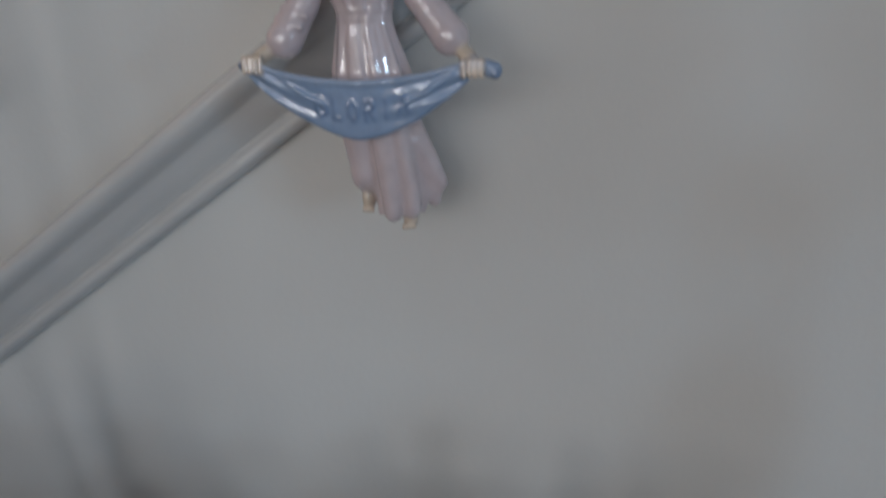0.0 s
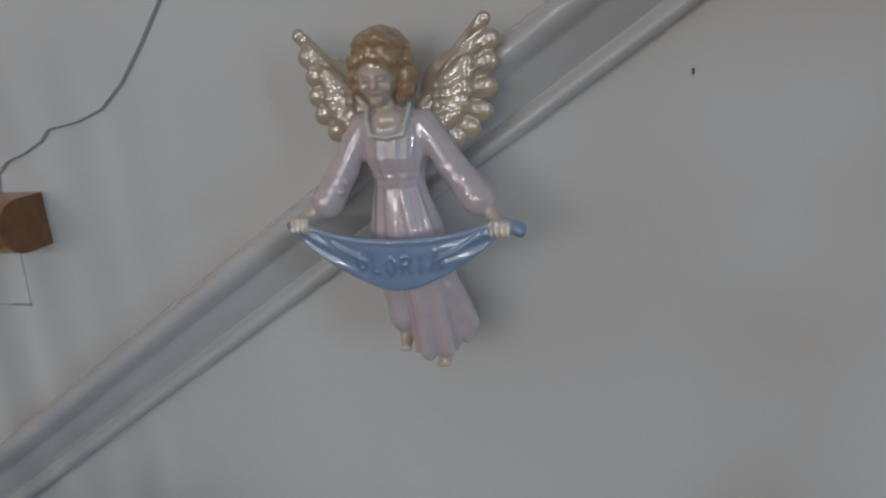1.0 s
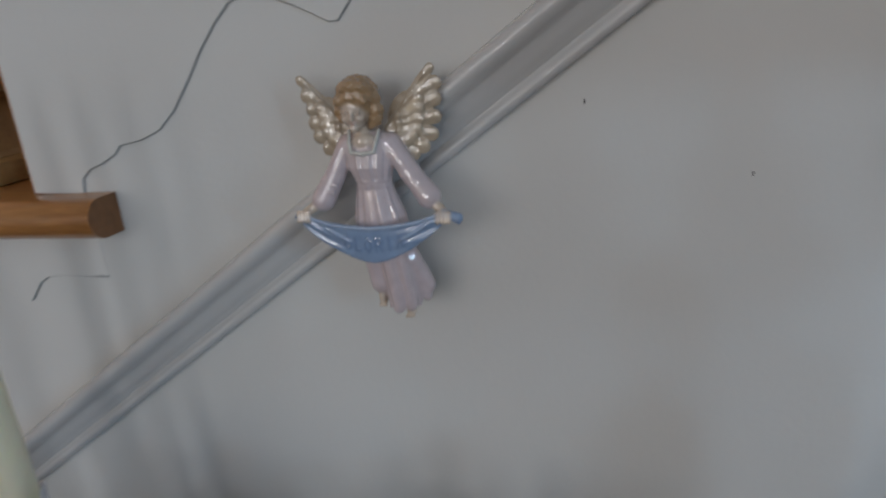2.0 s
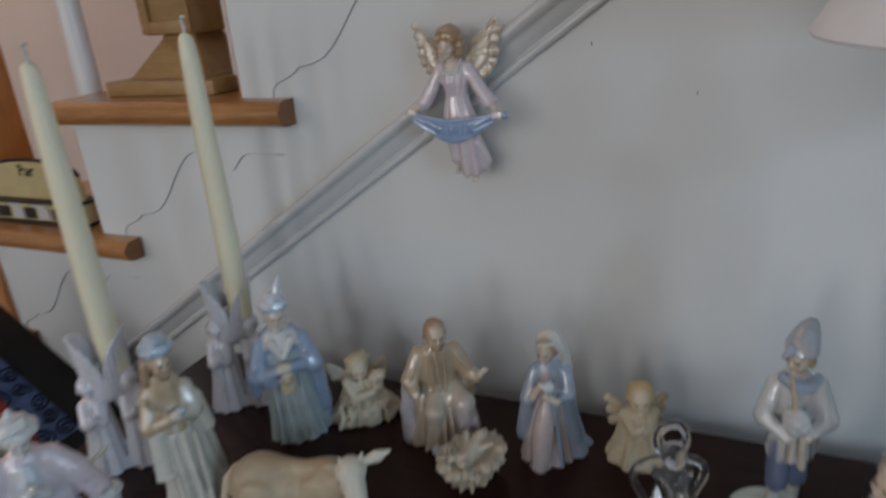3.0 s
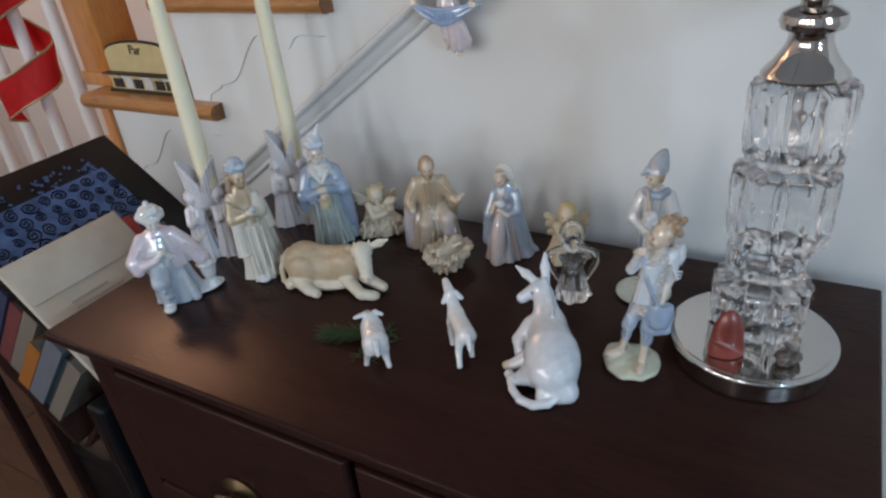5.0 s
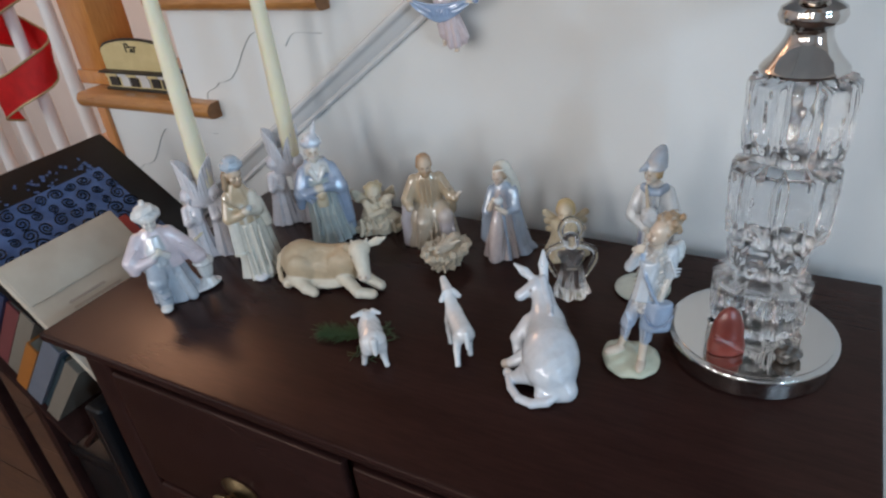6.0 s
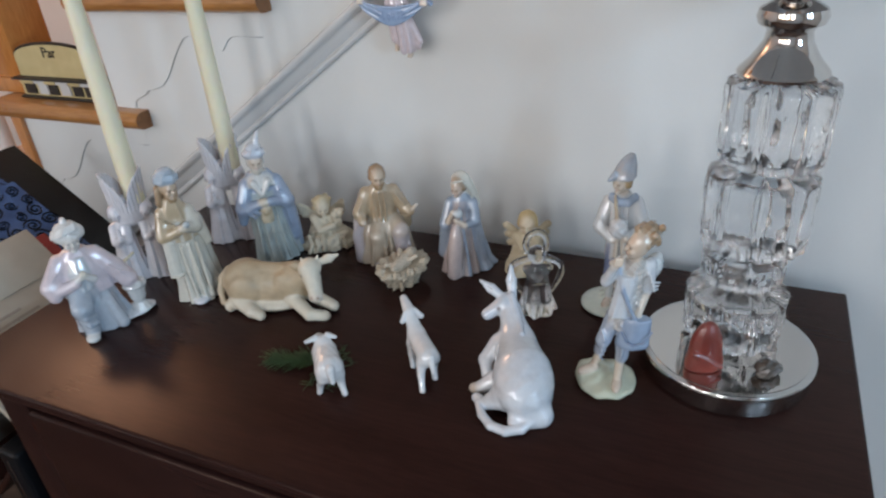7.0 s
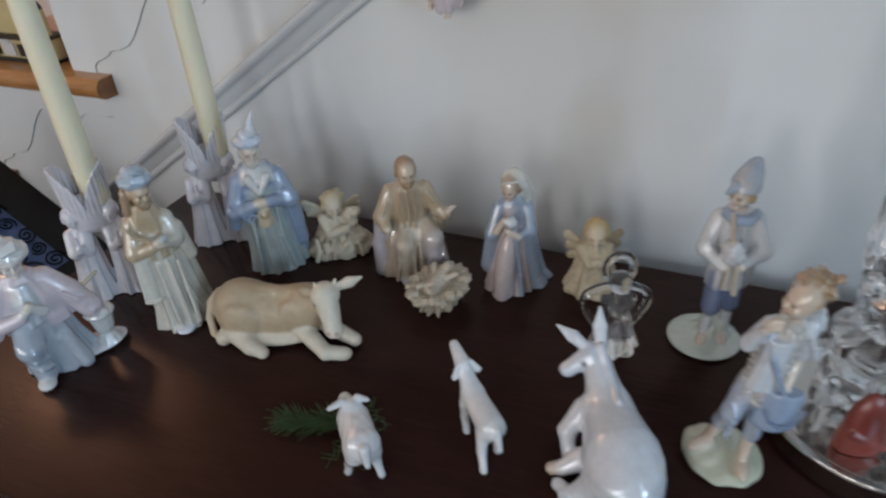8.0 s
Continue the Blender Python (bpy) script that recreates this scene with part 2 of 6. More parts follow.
# ---------------------------------------------------------------- modelled clay
class Clay:
    """Soft forms, in millimetres, blended into one skin. A figure faces -y and stands on z = 0."""

    def __init__(self):
        self.forms = []

    def put(self, dist, lo, hi, colour, k, cut=False, rough=None):
        self.forms.append((dist, np.array(lo, float), np.array(hi, float), colour, k, cut, rough))
        return self

    def ell(self, c, r, colour, turn=(0, 0, 0), k=3.0, cut=False, rough=None):
        c, r = np.array(c, float), np.array(r, float)
        m = np.array(Euler([radians(a) for a in turn]).to_matrix())

        def dist(p):
            q = (p - c) @ m
            k0 = np.sqrt(((q / r) ** 2).sum(1)) + 1e-9
            k1 = np.sqrt(((q / r ** 2) ** 2).sum(1)) + 1e-9
            return k0 * (k0 - 1) / k1
        return self.put(dist, c - r.max(), c + r.max(), colour, k, cut, rough)

    def cap(self, a, b, ra, rb, colour, k=3.0, flat=1.0, cut=False, rough=None):
        """A tapered bar with round ends. flat below 1 thins it along y."""
        a, b = np.array(a, float), np.array(b, float)
        s = np.array((1, 1 / flat, 1))

        def dist(p):
            q, e = (p - a) * s, (b - a) * s
            h = np.clip(q @ e / (e @ e + 1e-9), 0, 1)
            return (np.sqrt(((q - h[:, None] * e) ** 2).sum(1)) - (ra + (rb - ra) * h)) * (flat ** 0.5)
        r = max(ra, rb)
        return self.put(dist, np.minimum(a, b) - r, np.maximum(a, b) + r, colour, k, cut, rough)

    def chain(self, pts, ra, rb, colour, k=2.0, flat=1.0):
        n = len(pts) - 1
        for i in range(n):
            self.cap(pts[i], pts[i + 1], ra + (rb - ra) * i / n, ra + (rb - ra) * (i + 1) / n, colour, k, flat)
        return self

    def robe(self, rows, colour, n=0, amp=0.0, phase=0.0, k=3.0, sway=0.0, rough=None):
        """Draped cloth: rows of height, half width, half depth, x, y; n folds that deepen downwards."""
        t = np.array(sorted(rows), float)
        z0, z1 = t[0, 0], t[-1, 0]

        def dist(p):
            z = np.clip(p[:, 2], z0, z1)
            rx, ry, cx, cy = (np.interp(z, t[:, 0], t[:, i]) for i in (1, 2, 3, 4))
            dx, dy = p[:, 0] - cx, p[:, 1] - cy
            ang = np.arctan2(dy / ry, dx / rx)
            deep = amp * (0.35 + 0.65 * (z1 - z) / (z1 - z0))
            w = 1 + deep * (np.cos(n * ang + phase + sway * z) + 0.45 * np.cos((n * 2 - 3) * ang + 1.7 * phase - sway * z)) if n else 1.0
            d = (np.sqrt((dx / rx) ** 2 + (dy / ry) ** 2) - w) * np.minimum(rx, ry) * 0.85
            e = np.maximum(z0 - p[:, 2], p[:, 2] - z1)
            return np.where(e > 0, np.sqrt(np.maximum(d, 0) ** 2 + e ** 2), np.maximum(d, e))
        r = np.array((t[:, 1].max() * (1 + 2 * amp), t[:, 2].max() * (1 + 2 * amp)))
        lo = (t[:, 3].min() - r[0], t[:, 4].min() - r[1], z0)
        hi = (t[:, 3].max() + r[0], t[:, 4].max() + r[1], z1)
        return self.put(dist, lo, hi, colour, k, rough=rough)

    def form(self, dist, lo, hi, colour, k=1.5):
        return self.put(dist, lo, hi, colour, k)

    def feather(self, root, tip, wide, colour, thick=0.3, k=0.8):
        root, tip = np.array(root, float), np.array(tip, float)
        return self.cap(root, tip, wide * 0.7, wide, colour, k, thick)

    def mesh(self, name, step=1.2, mirror=False):
        lo = np.min([f[1] for f in self.forms if not f[5]], 0) - 4
        hi = np.max([f[2] for f in self.forms if not f[5]], 0) + 4
        lo[2] = max(lo[2], -3)
        n = np.ceil((hi - lo) / step).astype(int) + 1
        sd = np.full(n, 30.0, np.float32)
        for dist, a, b, _, k, cut, rough in self.forms:
            i0 = np.clip(np.floor((a - k * 1.6 - 3 - lo) / step).astype(int), 0, n - 1)
            i1 = np.clip(np.ceil((b + k * 1.6 + 3 - lo) / step).astype(int) + 1, 1, n)
            g = np.stack(np.meshgrid(*(np.arange(p, q) for p, q in zip(i0, i1)), indexing="ij"), -1)
            p = g.reshape(-1, 3) * step + lo
            d = dist(p)
            if rough:
                d = d + rough[0] * np.sin(p[:, 0] * rough[1] + 1.3 * np.sin(p[:, 2] * rough[1] * 0.7)) * np.sin(p[:, 2] * rough[1] + p[:, 1] * rough[1] * 0.8)
            d = d.reshape(g.shape[:3])
            s = tuple(slice(p, q) for p, q in zip(i0, i1))
            old = sd[s]
            if cut:
                h = np.clip(0.5 - 0.5 * (old + d) / k, 0, 1)
                sd[s] = old + (-d - old) * h + k * h * (1 - h)
            else:
                h = np.clip(0.5 + 0.5 * (d - old) / k, 0, 1)
                sd[s] = d + (old - d) * h - k * h * (1 - h)
        # a flat foot
        zz = lo[2] + np.arange(n[2]) * step
        sd = np.maximum(sd, (-zz)[None, None, :])
        sd[0], sd[-1], sd[:, 0], sd[:, -1], sd[:, :, 0], sd[:, :, -1] = (9,) * 6
        ins = sd < 0
        c = np.zeros(tuple(n - 1), np.int8)
        for dx in (0, 1):
            for dy in (0, 1):
                for dz in (0, 1):
                    c += ins[dx:n[0] - 1 + dx, dy:n[1] - 1 + dy, dz:n[2] - 1 + dz]
        cells = np.argwhere((c > 0) & (c < 8))
        index = np.full(tuple(n - 1), -1, np.int64)
        index[tuple(cells.T)] = np.arange(len(cells))
        total, count = np.zeros((len(cells), 3)), np.zeros(len(cells))
        corners = [np.array((x, y, z)) for x in (0, 1) for y in (0, 1) for z in (0, 1)]
        for a in corners:
            for ax in range(3):
                if a[ax]:
                    continue
                b = a.copy()
                b[ax] = 1
                va, vb = sd[tuple((cells + a).T)], sd[tuple((cells + b).T)]
                on = (va < 0) != (vb < 0)
                t = np.where(on, va / np.where(va == vb, 1, va - vb), 0)
                total += np.where(on[:, None], a + t[:, None] * (b - a), 0)
                count += on
        verts = (cells + total / count[:, None]) * step + lo
        quads = []
        for ax in range(3):
            o = [i for i in range(3) if i != ax]
            s0 = [slice(1, -1)] * 3
            s0[ax] = slice(0, n[ax] - 1)
            s1 = list(s0)
            s1[ax] = slice(1, n[ax])
            e = np.argwhere(ins[tuple(s0)] != ins[tuple(s1)])
            if not len(e):
                continue
            e = e + np.array([0 if i == ax else 1 for i in range(3)])
            flip = ins[tuple(e.T)]
            ring = []
            for du, dv in ((-1, -1), (0, -1), (0, 0), (-1, 0)):
                q = e.copy()
                q[:, o[0]] += du
                q[:, o[1]] += dv
                ring.append(index[tuple(q.T)])
            q = np.stack(ring, 1)
            if ax == 1:
                flip = ~flip
            q[~flip] = q[~flip][:, ::-1]
            quads.append(q)
        quads = np.concatenate(quads)
        me = bpy.data.meshes.new(name)
        me.vertices.add(len(verts))
        if mirror:
            quads = quads[:, ::-1].copy()
        me.vertices.foreach_set("co", (verts * (np.array((-0.001, 0.001, 0.001)) if mirror else 0.001)).ravel())
        me.loops.add(quads.size)
        me.loops.foreach_set("vertex_index", quads.ravel().astype(np.int32))
        me.polygons.add(len(quads))
        me.polygons.foreach_set("loop_start", np.arange(0, quads.size, 4, dtype=np.int32))
        me.update(calc_edges=True)
        # the paint of each form, blended where they meet
        near, paint = [], []
        for dist, a, b, colour, k, cut, rough in self.forms:
            if not cut:
                d = np.full(len(verts), 99.0)
                on = ((verts > a - 6) & (verts < b + 6)).all(1)
                if on.any():
                    d[on] = dist(verts[on])
                near.append(d), paint.append(colour)
        near = np.array(near)
        w = np.exp(-(near - near.min(0)) / 0.55)
        col = (w.T @ np.array(paint)) / w.sum(0)[:, None]
        layer = me.color_attributes.new("paint", "FLOAT_COLOR", "POINT")
        layer.data.foreach_set("color", np.c_[col, np.ones(len(col))].astype(np.float32).ravel())
        me.shade_smooth()
        return me

    def place(self, name, x, y, z, turn, material, label, category, step=1.2, group="", scale=1.0, mirror=False, shear=None, slim=1.0):
        me = self.mesh(name, step, mirror)
        for v in me.vertices:
            v.co.x *= slim
        if shear:       # the whole figure leans over its foot
            for v in me.vertices:
                up = max(0.0, v.co.z - 0.014)
                v.co.x += shear[0] * up
                v.co.y += shear[1] * up
        me.materials.append(material)
        ob = new(name, me)
        ob.matrix_world = pose(x, y, z, 0, 0, turn) @ Matrix.Diagonal((scale, scale, scale, 1))
        return tagged(ob, label, category, group)


# ---------------------------------------------------------------- the room
RISE, RUN = 0.187, 0.2885
X_RISER, Z_TREAD = -0.569, 0.984       # riser above the first tread in view, and that tread's top


def riser_x(k):
    return X_RISER + RUN * k


def tread_z(k):
    return Z_TREAD + RISE * k


tagged(part("floor", box(-3.2, 2.6, -3.5, 1.05, -0.12, -0.008), GROOVE), "dark gap-lined wooden floor base", "floor", kind="structure")
FLOOR = bpy.data.objects["floor"]
ceiling = tagged(part("ceiling", box(-3.2, 2.6, -3.5, 1.05, 3.0, 3.1), CEIL), "plain white painted ceiling", "ceiling", kind="structure")


def holed_wall(name, u0, u1, z1, hole, m, material, label):
    """A wall in x and z with one window opening through it."""
    bm = bmesh.new()
    a, b, c, d = hole
    for x0, x1, y0, y1 in ((u0, a, 0, z1), (b, u1, 0, z1), (a, b, 0, c), (a, b, d, z1)):
        add_box(bm, x0, x1, 0, 0.12, y0, y1)
    bmesh.ops.transform(bm, matrix=m, verts=bm.verts)
    return tagged(part(name, bm, material), label, "wall", kind="structure")


holed_wall("wall_south", -3.2, 2.6, 3.0, (WIN_A["x0"], WIN_A["x1"], WIN_A["z0"], WIN_A["z1"]), pose(0, -3.5, 0), WALL, "white painted wall with a window opening")
holed_wall("wall_east", WIN_B["y0"] - 1.2, 1.05, 3.0, (WIN_B["y0"], WIN_B["y1"], WIN_B["z0"], WIN_B["z1"]), pose(2.6, 0, 0, 0, 0, 90), WALL, "white painted side wall with a window opening")
tagged(part("wall_west", box(-3.32, -3.2, -3.5, 1.05, 0, 3.0), HALLWALL), "warm white painted hall wall", "wall", kind="structure")
tagged(part("wall_north", box(-3.2, 2.6, 0.95, 1.05, 0, 3.0), HALLWALL), "warm white painted stairwell wall", "wall", kind="structure")

for nm, hole, m in (("window_1", (WIN_A["x0"], WIN_A["x1"], WIN_A["z0"], WIN_A["z1"]), pose(0, -3.46, 0)),
                    ("window_2", (WIN_B["y0"], WIN_B["y1"], WIN_B["z0"], WIN_B["z1"]), pose(2.56, 0, 0, 0, 0, 90))):
    win = thing(nm, "white framed sash window", "window", kind="structure")
    a, b, c, d = hole
    mid, mz = (a + b) / 2, (c + d) / 2
    bm = bmesh.new()
    for x0, x1, z0, z1 in ((a, a + 0.05, c, d), (b - 0.05, b, c, d), (a + 0.05, b - 0.05, c, c + 0.05), (a + 0.05, b - 0.05, d - 0.05, d),
                           (a + 0.05, b - 0.05, mz - 0.02, mz + 0.02), (mid - 0.015, mid + 0.015, c + 0.05, mz - 0.02), (mid - 0.015, mid + 0.015, mz + 0.02, d - 0.05)):
        add_box(bm, x0, x1, -0.02, 0.02, z0, z1)
    bmesh.ops.transform(bm, matrix=m, verts=bm.verts)
    part("window_frame", bm, WHITE, win)

# The wall below the stair, cut to the steps along its top.
outline = [(-1.95, 0.0), (2.6, 0.0)]
tops = []
for k in range(-4, 11):
    x0, x1, z = riser_x(k - 1), riser_x(k), tread_z(k) - 0.029
    if x0 < 2.6:
        tops += [(max(x0, -1.95), z), (min(x1, 2.6), z)]
outline += tops[::-1]
tagged(part("wall_stair", prism(outline, 0.0, 0.06), WALL, angle=20), "white painted plaster wall below the open staircase", "wall", kind="structure")

# The long moulding that follows the pitch of the stair.
SLOPE = math.atan(0.688)


def moulding():
    """Section across the pitch, along the run. Two beads with a flat between them."""
    sect = [(-0.0265, 0.0), (-0.0265, -0.004), (-0.0245, -0.0075), (-0.021, -0.0085), (-0.0175, -0.0075), (-0.0155, -0.0035), (-0.0135, -0.003),
            (-0.010, -0.0065), (-0.002, -0.0085), (0.004, -0.0105), (0.0065, -0.0115), (0.008, -0.0155), (0.013, -0.019), (0.018, -0.0195), (0.022, -0.0175), (0.0245, -0.0135), (0.0255, -0.008), (0.0265, -0.004), (0.0265, 0.0)]
    bm = bmesh.new()
    ends = []
    steps = 40
    for i in range(steps + 1):
        s = -1.15 + 3.0 * i / steps
        ends.append([bm.verts.new((s, y, v * 0.74)) for v, y in sect])
    for a, b in zip(ends, ends[1:]):
        for i in range(len(sect) - 1):
            bm.faces.new((a[i], b[i], b[i + 1], a[i + 1]))
        bm.faces.new((a[-1], b[-1], b[0], a[0]))
    bm.faces.new(ends[0]), bm.faces.new(ends[-1][::-1])
    bmesh.ops.transform(bm, matrix=Matrix.Translation((0.027, -0.0005, 1.2060)) @ Matrix.Rotation(-SLOPE, 4, "Y"), verts=bm.verts)
    return bm


tagged(part("trim", moulding(), TRIM, angle=60), "glossy white moulding that follows the pitch of the stair", "trim", kind="structure")


def bracket(k):
    """The flat scroll-sawn board under a tread end; its foot stands on the tread below."""
    x, z = riser_x(k) - 0.003, tread_z(k)
    ogee = [(0.040, 0.0), (0.042, 0.010), (0.050, 0.017), (0.062, 0.021), (0.074, 0.027), (0.080, 0.033), (0.098, 0.036), (0.114, 0.042),
            (0.128, 0.054), (0.142, 0.071), (0.156, 0.090), (0.170, 0.106), (0.182, 0.117), (0.192, 0.121), (0.203, 0.120), (0.214, 0.117),
            (0.226, 0.112), (0.238, 0.106), (0.247, 0.101), (0.253, 0.101), (0.259, 0.108), (0.266, 0.116), (0.274, 0.121), (0.284, 0.1225),
            (0.300, 0.1225), (0.318, 0.1215), (0.330, 0.1215), (0.331, 0.157)]
    pts = [(x - 0.002, z + 0.001)] + [(x + a, z + b) for a, b in ogee] + [(x - 0.002, z + 0.157)]
    bm = prism(pts, -0.0024, -0.0004)
    for v in bm.verts:      # the board is planed away to nothing at its far end
        if v.co.y < -0.001:
            v.co.y = -0.0024 + 0.0019 * min(1, max(0, (v.co.x - x - 0.295) / 0.03))
    # thin grey tube draws the joint and its shadow along the sawn edge
    line = tube([(x + a, -0.0004, z + b) for a, b in ogee[:-1]], 0.0009, 5)
    return bm, line


for k in range(-3, 6):
    flat, line = bracket(k)
    ob = tagged(part("trim", flat, WALL, angle=25), "white scroll-sawn bracket board under a stair tread", "trim", group="stair brackets", kind="structure")
    part("joint_shade_line", line, JOINT_SHADE, ob, "grey line for the joint and its shadow along the sawn edge")


def tread(k):
    """An oak tread with a rounded nosing on its front and its open end."""
    x0, x1, z = riser_x(k - 1) - 0.022, riser_x(k) + 0.063, tread_z(k)
    r = 0.0145
    arc = [(-r * math.cos(a), r * math.sin(a)) for a in (math.pi / 2 * i / 5 for i in range(-5, 6))]
    bm = bmesh.new()
    ends = []
    # the run over the step, then the return that ends it beyond the riser
    xr = riser_x(k) + 0.002
    arcs = [[bm.verts.new((xa, -0.032 + r + dy, z - r + dz)) for dy, dz in arc] for xa in (x0, xr, x1)]
    backs = [[bm.verts.new((xa, yb, z)), bm.verts.new((xa, yb, z - 2 * r))] for xa, yb in ((x0, 0.88), (xr, 0.88), (xr, -0.0005), (x1, -0.0005))]
    for a, b in ((arcs[0] + backs[0], arcs[1] + backs[1]), (arcs[1] + backs[2], arcs[2] + backs[3])):
        n = len(a)
        for i in range(n):
            bm.faces.new((a[i], b[i], b[(i + 1) % n], a[(i + 1) % n]))
    bm.faces.new((backs[1][0], backs[1][1], backs[2][1], backs[2][0]))
    bm.faces.new((arcs[0] + backs[0])[::-1])
    f = bm.faces.new(arcs[2] + backs[3])
    f.material_index = 1
    return bm


staircase = thing("staircase", "golden oak stair treads with white risers and turned white balusters", "staircase", kind="structure")
for k in range(-3, 9):
    bm = tread(k)
    ob = part("tread", bm, [OAK, ENDGRAIN], staircase, angle=50)
    # oak-brown strip in the narrow gap beside the riser
    part("edge_strip", box(riser_x(k) - 0.009, riser_x(k) - 0.0025, 0.0005, 0.02, tread_z(k) + 0.0005, tread_z(k + 1) - 0.03), OAKUP, staircase, "thin oak-brown strip at the riser")
    part("riser", box(riser_x(k), riser_x(k) + 0.018, 0.061, 0.9, tread_z(k) + 0.001, tread_z(k + 1) - 0.0295), WHITE, staircase)

BALUSTER = [(0.0165, 0.0), (0.017, 0.01), (0.0165, 0.16), (0.0155, 0.30), (0.014, 0.55), (0.0125, 0.72), (0.0125, 0.86)]
proto = None
for k in range(-3, 5):
    for off in (0.085, 0.225):
        if k == 1 and off < 0.2:
            continue
        x, z = riser_x(k - 1) + off, tread_z(k)
        if k == 0 and off < 0.1:
            continue
        extra = 0.1 if off > 0.2 else 0.0
        bm = lathe([(r, h + (extra if h > 0.14 else 0)) for r, h in BALUSTER], 20, at=(x, 0.085, z + 0.0005))
        part("baluster", bm, WHITE, staircase, angle=50)
# the sloping oak handrail over the balusters
ang = math.atan2(RISE, RUN)
p0 = Vector((riser_x(-4) + 0.2, 0.085, tread_z(-3) + 0.86))
rail = box(0, 3.2, -0.03, 0.03, -0.02, 0.04, 0.012, 3, Matrix.Translation(p0) @ Matrix.Rotation(-ang, 4, "Y"))
part("handrail", rail, OAK, staircase)

# square oak newel on the first tread in view, with stop-chamfered corners
newel = thing("newel_post", "square golden oak newel post with a glossy finish on the stair", "newel post")
NX, NY = -0.888, 0.075
part("post", box(NX - 0.044, NX + 0.044, NY - 0.044, NY + 0.044, Z_TREAD + 0.0005, Z_TREAD + 1.2, 0.006, 2), OAKUP, newel)
part("base_block", box(NX - 0.05, NX + 0.05, NY - 0.05, NY + 0.05, Z_TREAD + 0.0005, Z_TREAD + 0.03, 0.004, 2), OAKUP, newel)
# the post's foot below the tread, against the wall
tagged(part("trim", box(riser_x(-1) + 0.002, riser_x(-1) + 0.028, -0.012, -0.0005, 0.0, Z_TREAD - 0.03, 0.003), OAKUP), "narrow golden oak strip on the wall edge", "trim", kind="structure")


# ---------------------------------------------------------------- the chest
TOP = 0.85
CX0, CX1, CY0, CY1 = -0.378, 0.530, -0.489, -0.041
chest = thing("chest_of_drawers", "dark mahogany chest of drawers with a worn satin top", "chest")


def moulded_top():
    """The top board; its edge steps in as it goes down."""
    sect = [(0.0035, 0.0), (0.001, -0.0012), (0.0, -0.004), (0.0, -0.011), (0.002, -0.015), (0.006, -0.0175), (0.007, -0.021), (0.012, -0.0255), (0.02, -0.028)]
    bm = bmesh.new()
    rings = []
    for i, z in sect:
        rings.append([bm.verts.new(v) for v in ((CX0 + i, CY0 + i, TOP + z), (CX1 - i, CY0 + i, TOP + z), (CX1 - i, CY1 - i * 0.3, TOP + z), (CX0 + i, CY1 - i * 0.3, TOP + z))])
    for a, b in zip(rings, rings[1:]):
        for i in range(4):
            bm.faces.new((a[i], a[(i + 1) % 4], b[(i + 1) % 4], b[i]))
    bm.faces.new(rings[0]), bm.faces.new(rings[-1][::-1])
    return bm


part("top", moulded_top(), DARK, chest, angle=50)
BX0, BX1, BY0, BY1 = CX0 + 0.028, CX1 - 0.028, CY0 + 0.026, CY1 - 0.012
part("body", box(BX0, BX1, BY0 + 0.012, BY1, 0.10, TOP - 0.0285, 0.003), DARK, chest)
for x0, x1 in ((BX0, BX0 + 0.048), (BX1 - 0.048, BX1)):
    part("stile", box(x0, x1, BY0, BY0 + 0.0115, 0.10, TOP - 0.029, 0.0025), DARK, chest)
part("rail", box(BX0 + 0.0485, BX1 - 0.0485, BY0, BY0 + 0.0115, TOP - 0.052, TOP - 0.029, 0.002), DARK, chest)
for x in (BX0 + 0.03, BX1 - 0.03):
    for y in (BY0 + 0.04, BY1 - 0.03):
        part("foot", lathe([(0.026, 0.0), (0.033, 0.02), (0.03, 0.06), (0.022, 0.08), (0.026, 0.1)], 20, at=(x, y, 0.0)), DARK, chest)
xm = (BX0 + BX1) / 2
fronts = [(BX0 + 0.052, xm - 0.006, 0.60, TOP - 0.057), (xm + 0.006, BX1 - 0.052, 0.60, TOP - 0.057),
          (BX0 + 0.052, BX1 - 0.052, 0.37, 0.59), (BX0 + 0.052, BX1 - 0.052, 0.12, 0.36)]
for x0, x1, z0, z1 in fronts:
    d = part("drawer", box(x0, x1, BY0 - 0.004, BY0 + 0.0115, z0, z1, 0.005, 3), DARK, chest)
    zc, w = (z0 + z1) / 2 - 0.035, x1 - x0
    for px in ((x0 + w * 0.5,) if w < 0.5 else (x0 + w * 0.25, x0 + w * 0.75)):
        bm = lathe([(0.0, 0.0), (0.020, 0.0), (0.021, 0.002), (0.014, 0.006), (0.006, 0.010), (0.006, 0.016), (0.013, 0.019), (0.016, 0.024), (0.012, 0.029), (0.0, 0.031)][1:-1], 24)
        bmesh.ops.transform(bm, matrix=Matrix.Translation((px, BY0 - 0.004, zc)) @ Matrix.Rotation(radians(90), 4, "X") @ Matrix.Diagonal((1.5, 1.0, 1, 1)), verts=bm.verts)
        part("knob", bm, BRASS, d, "oval aged brass knob")

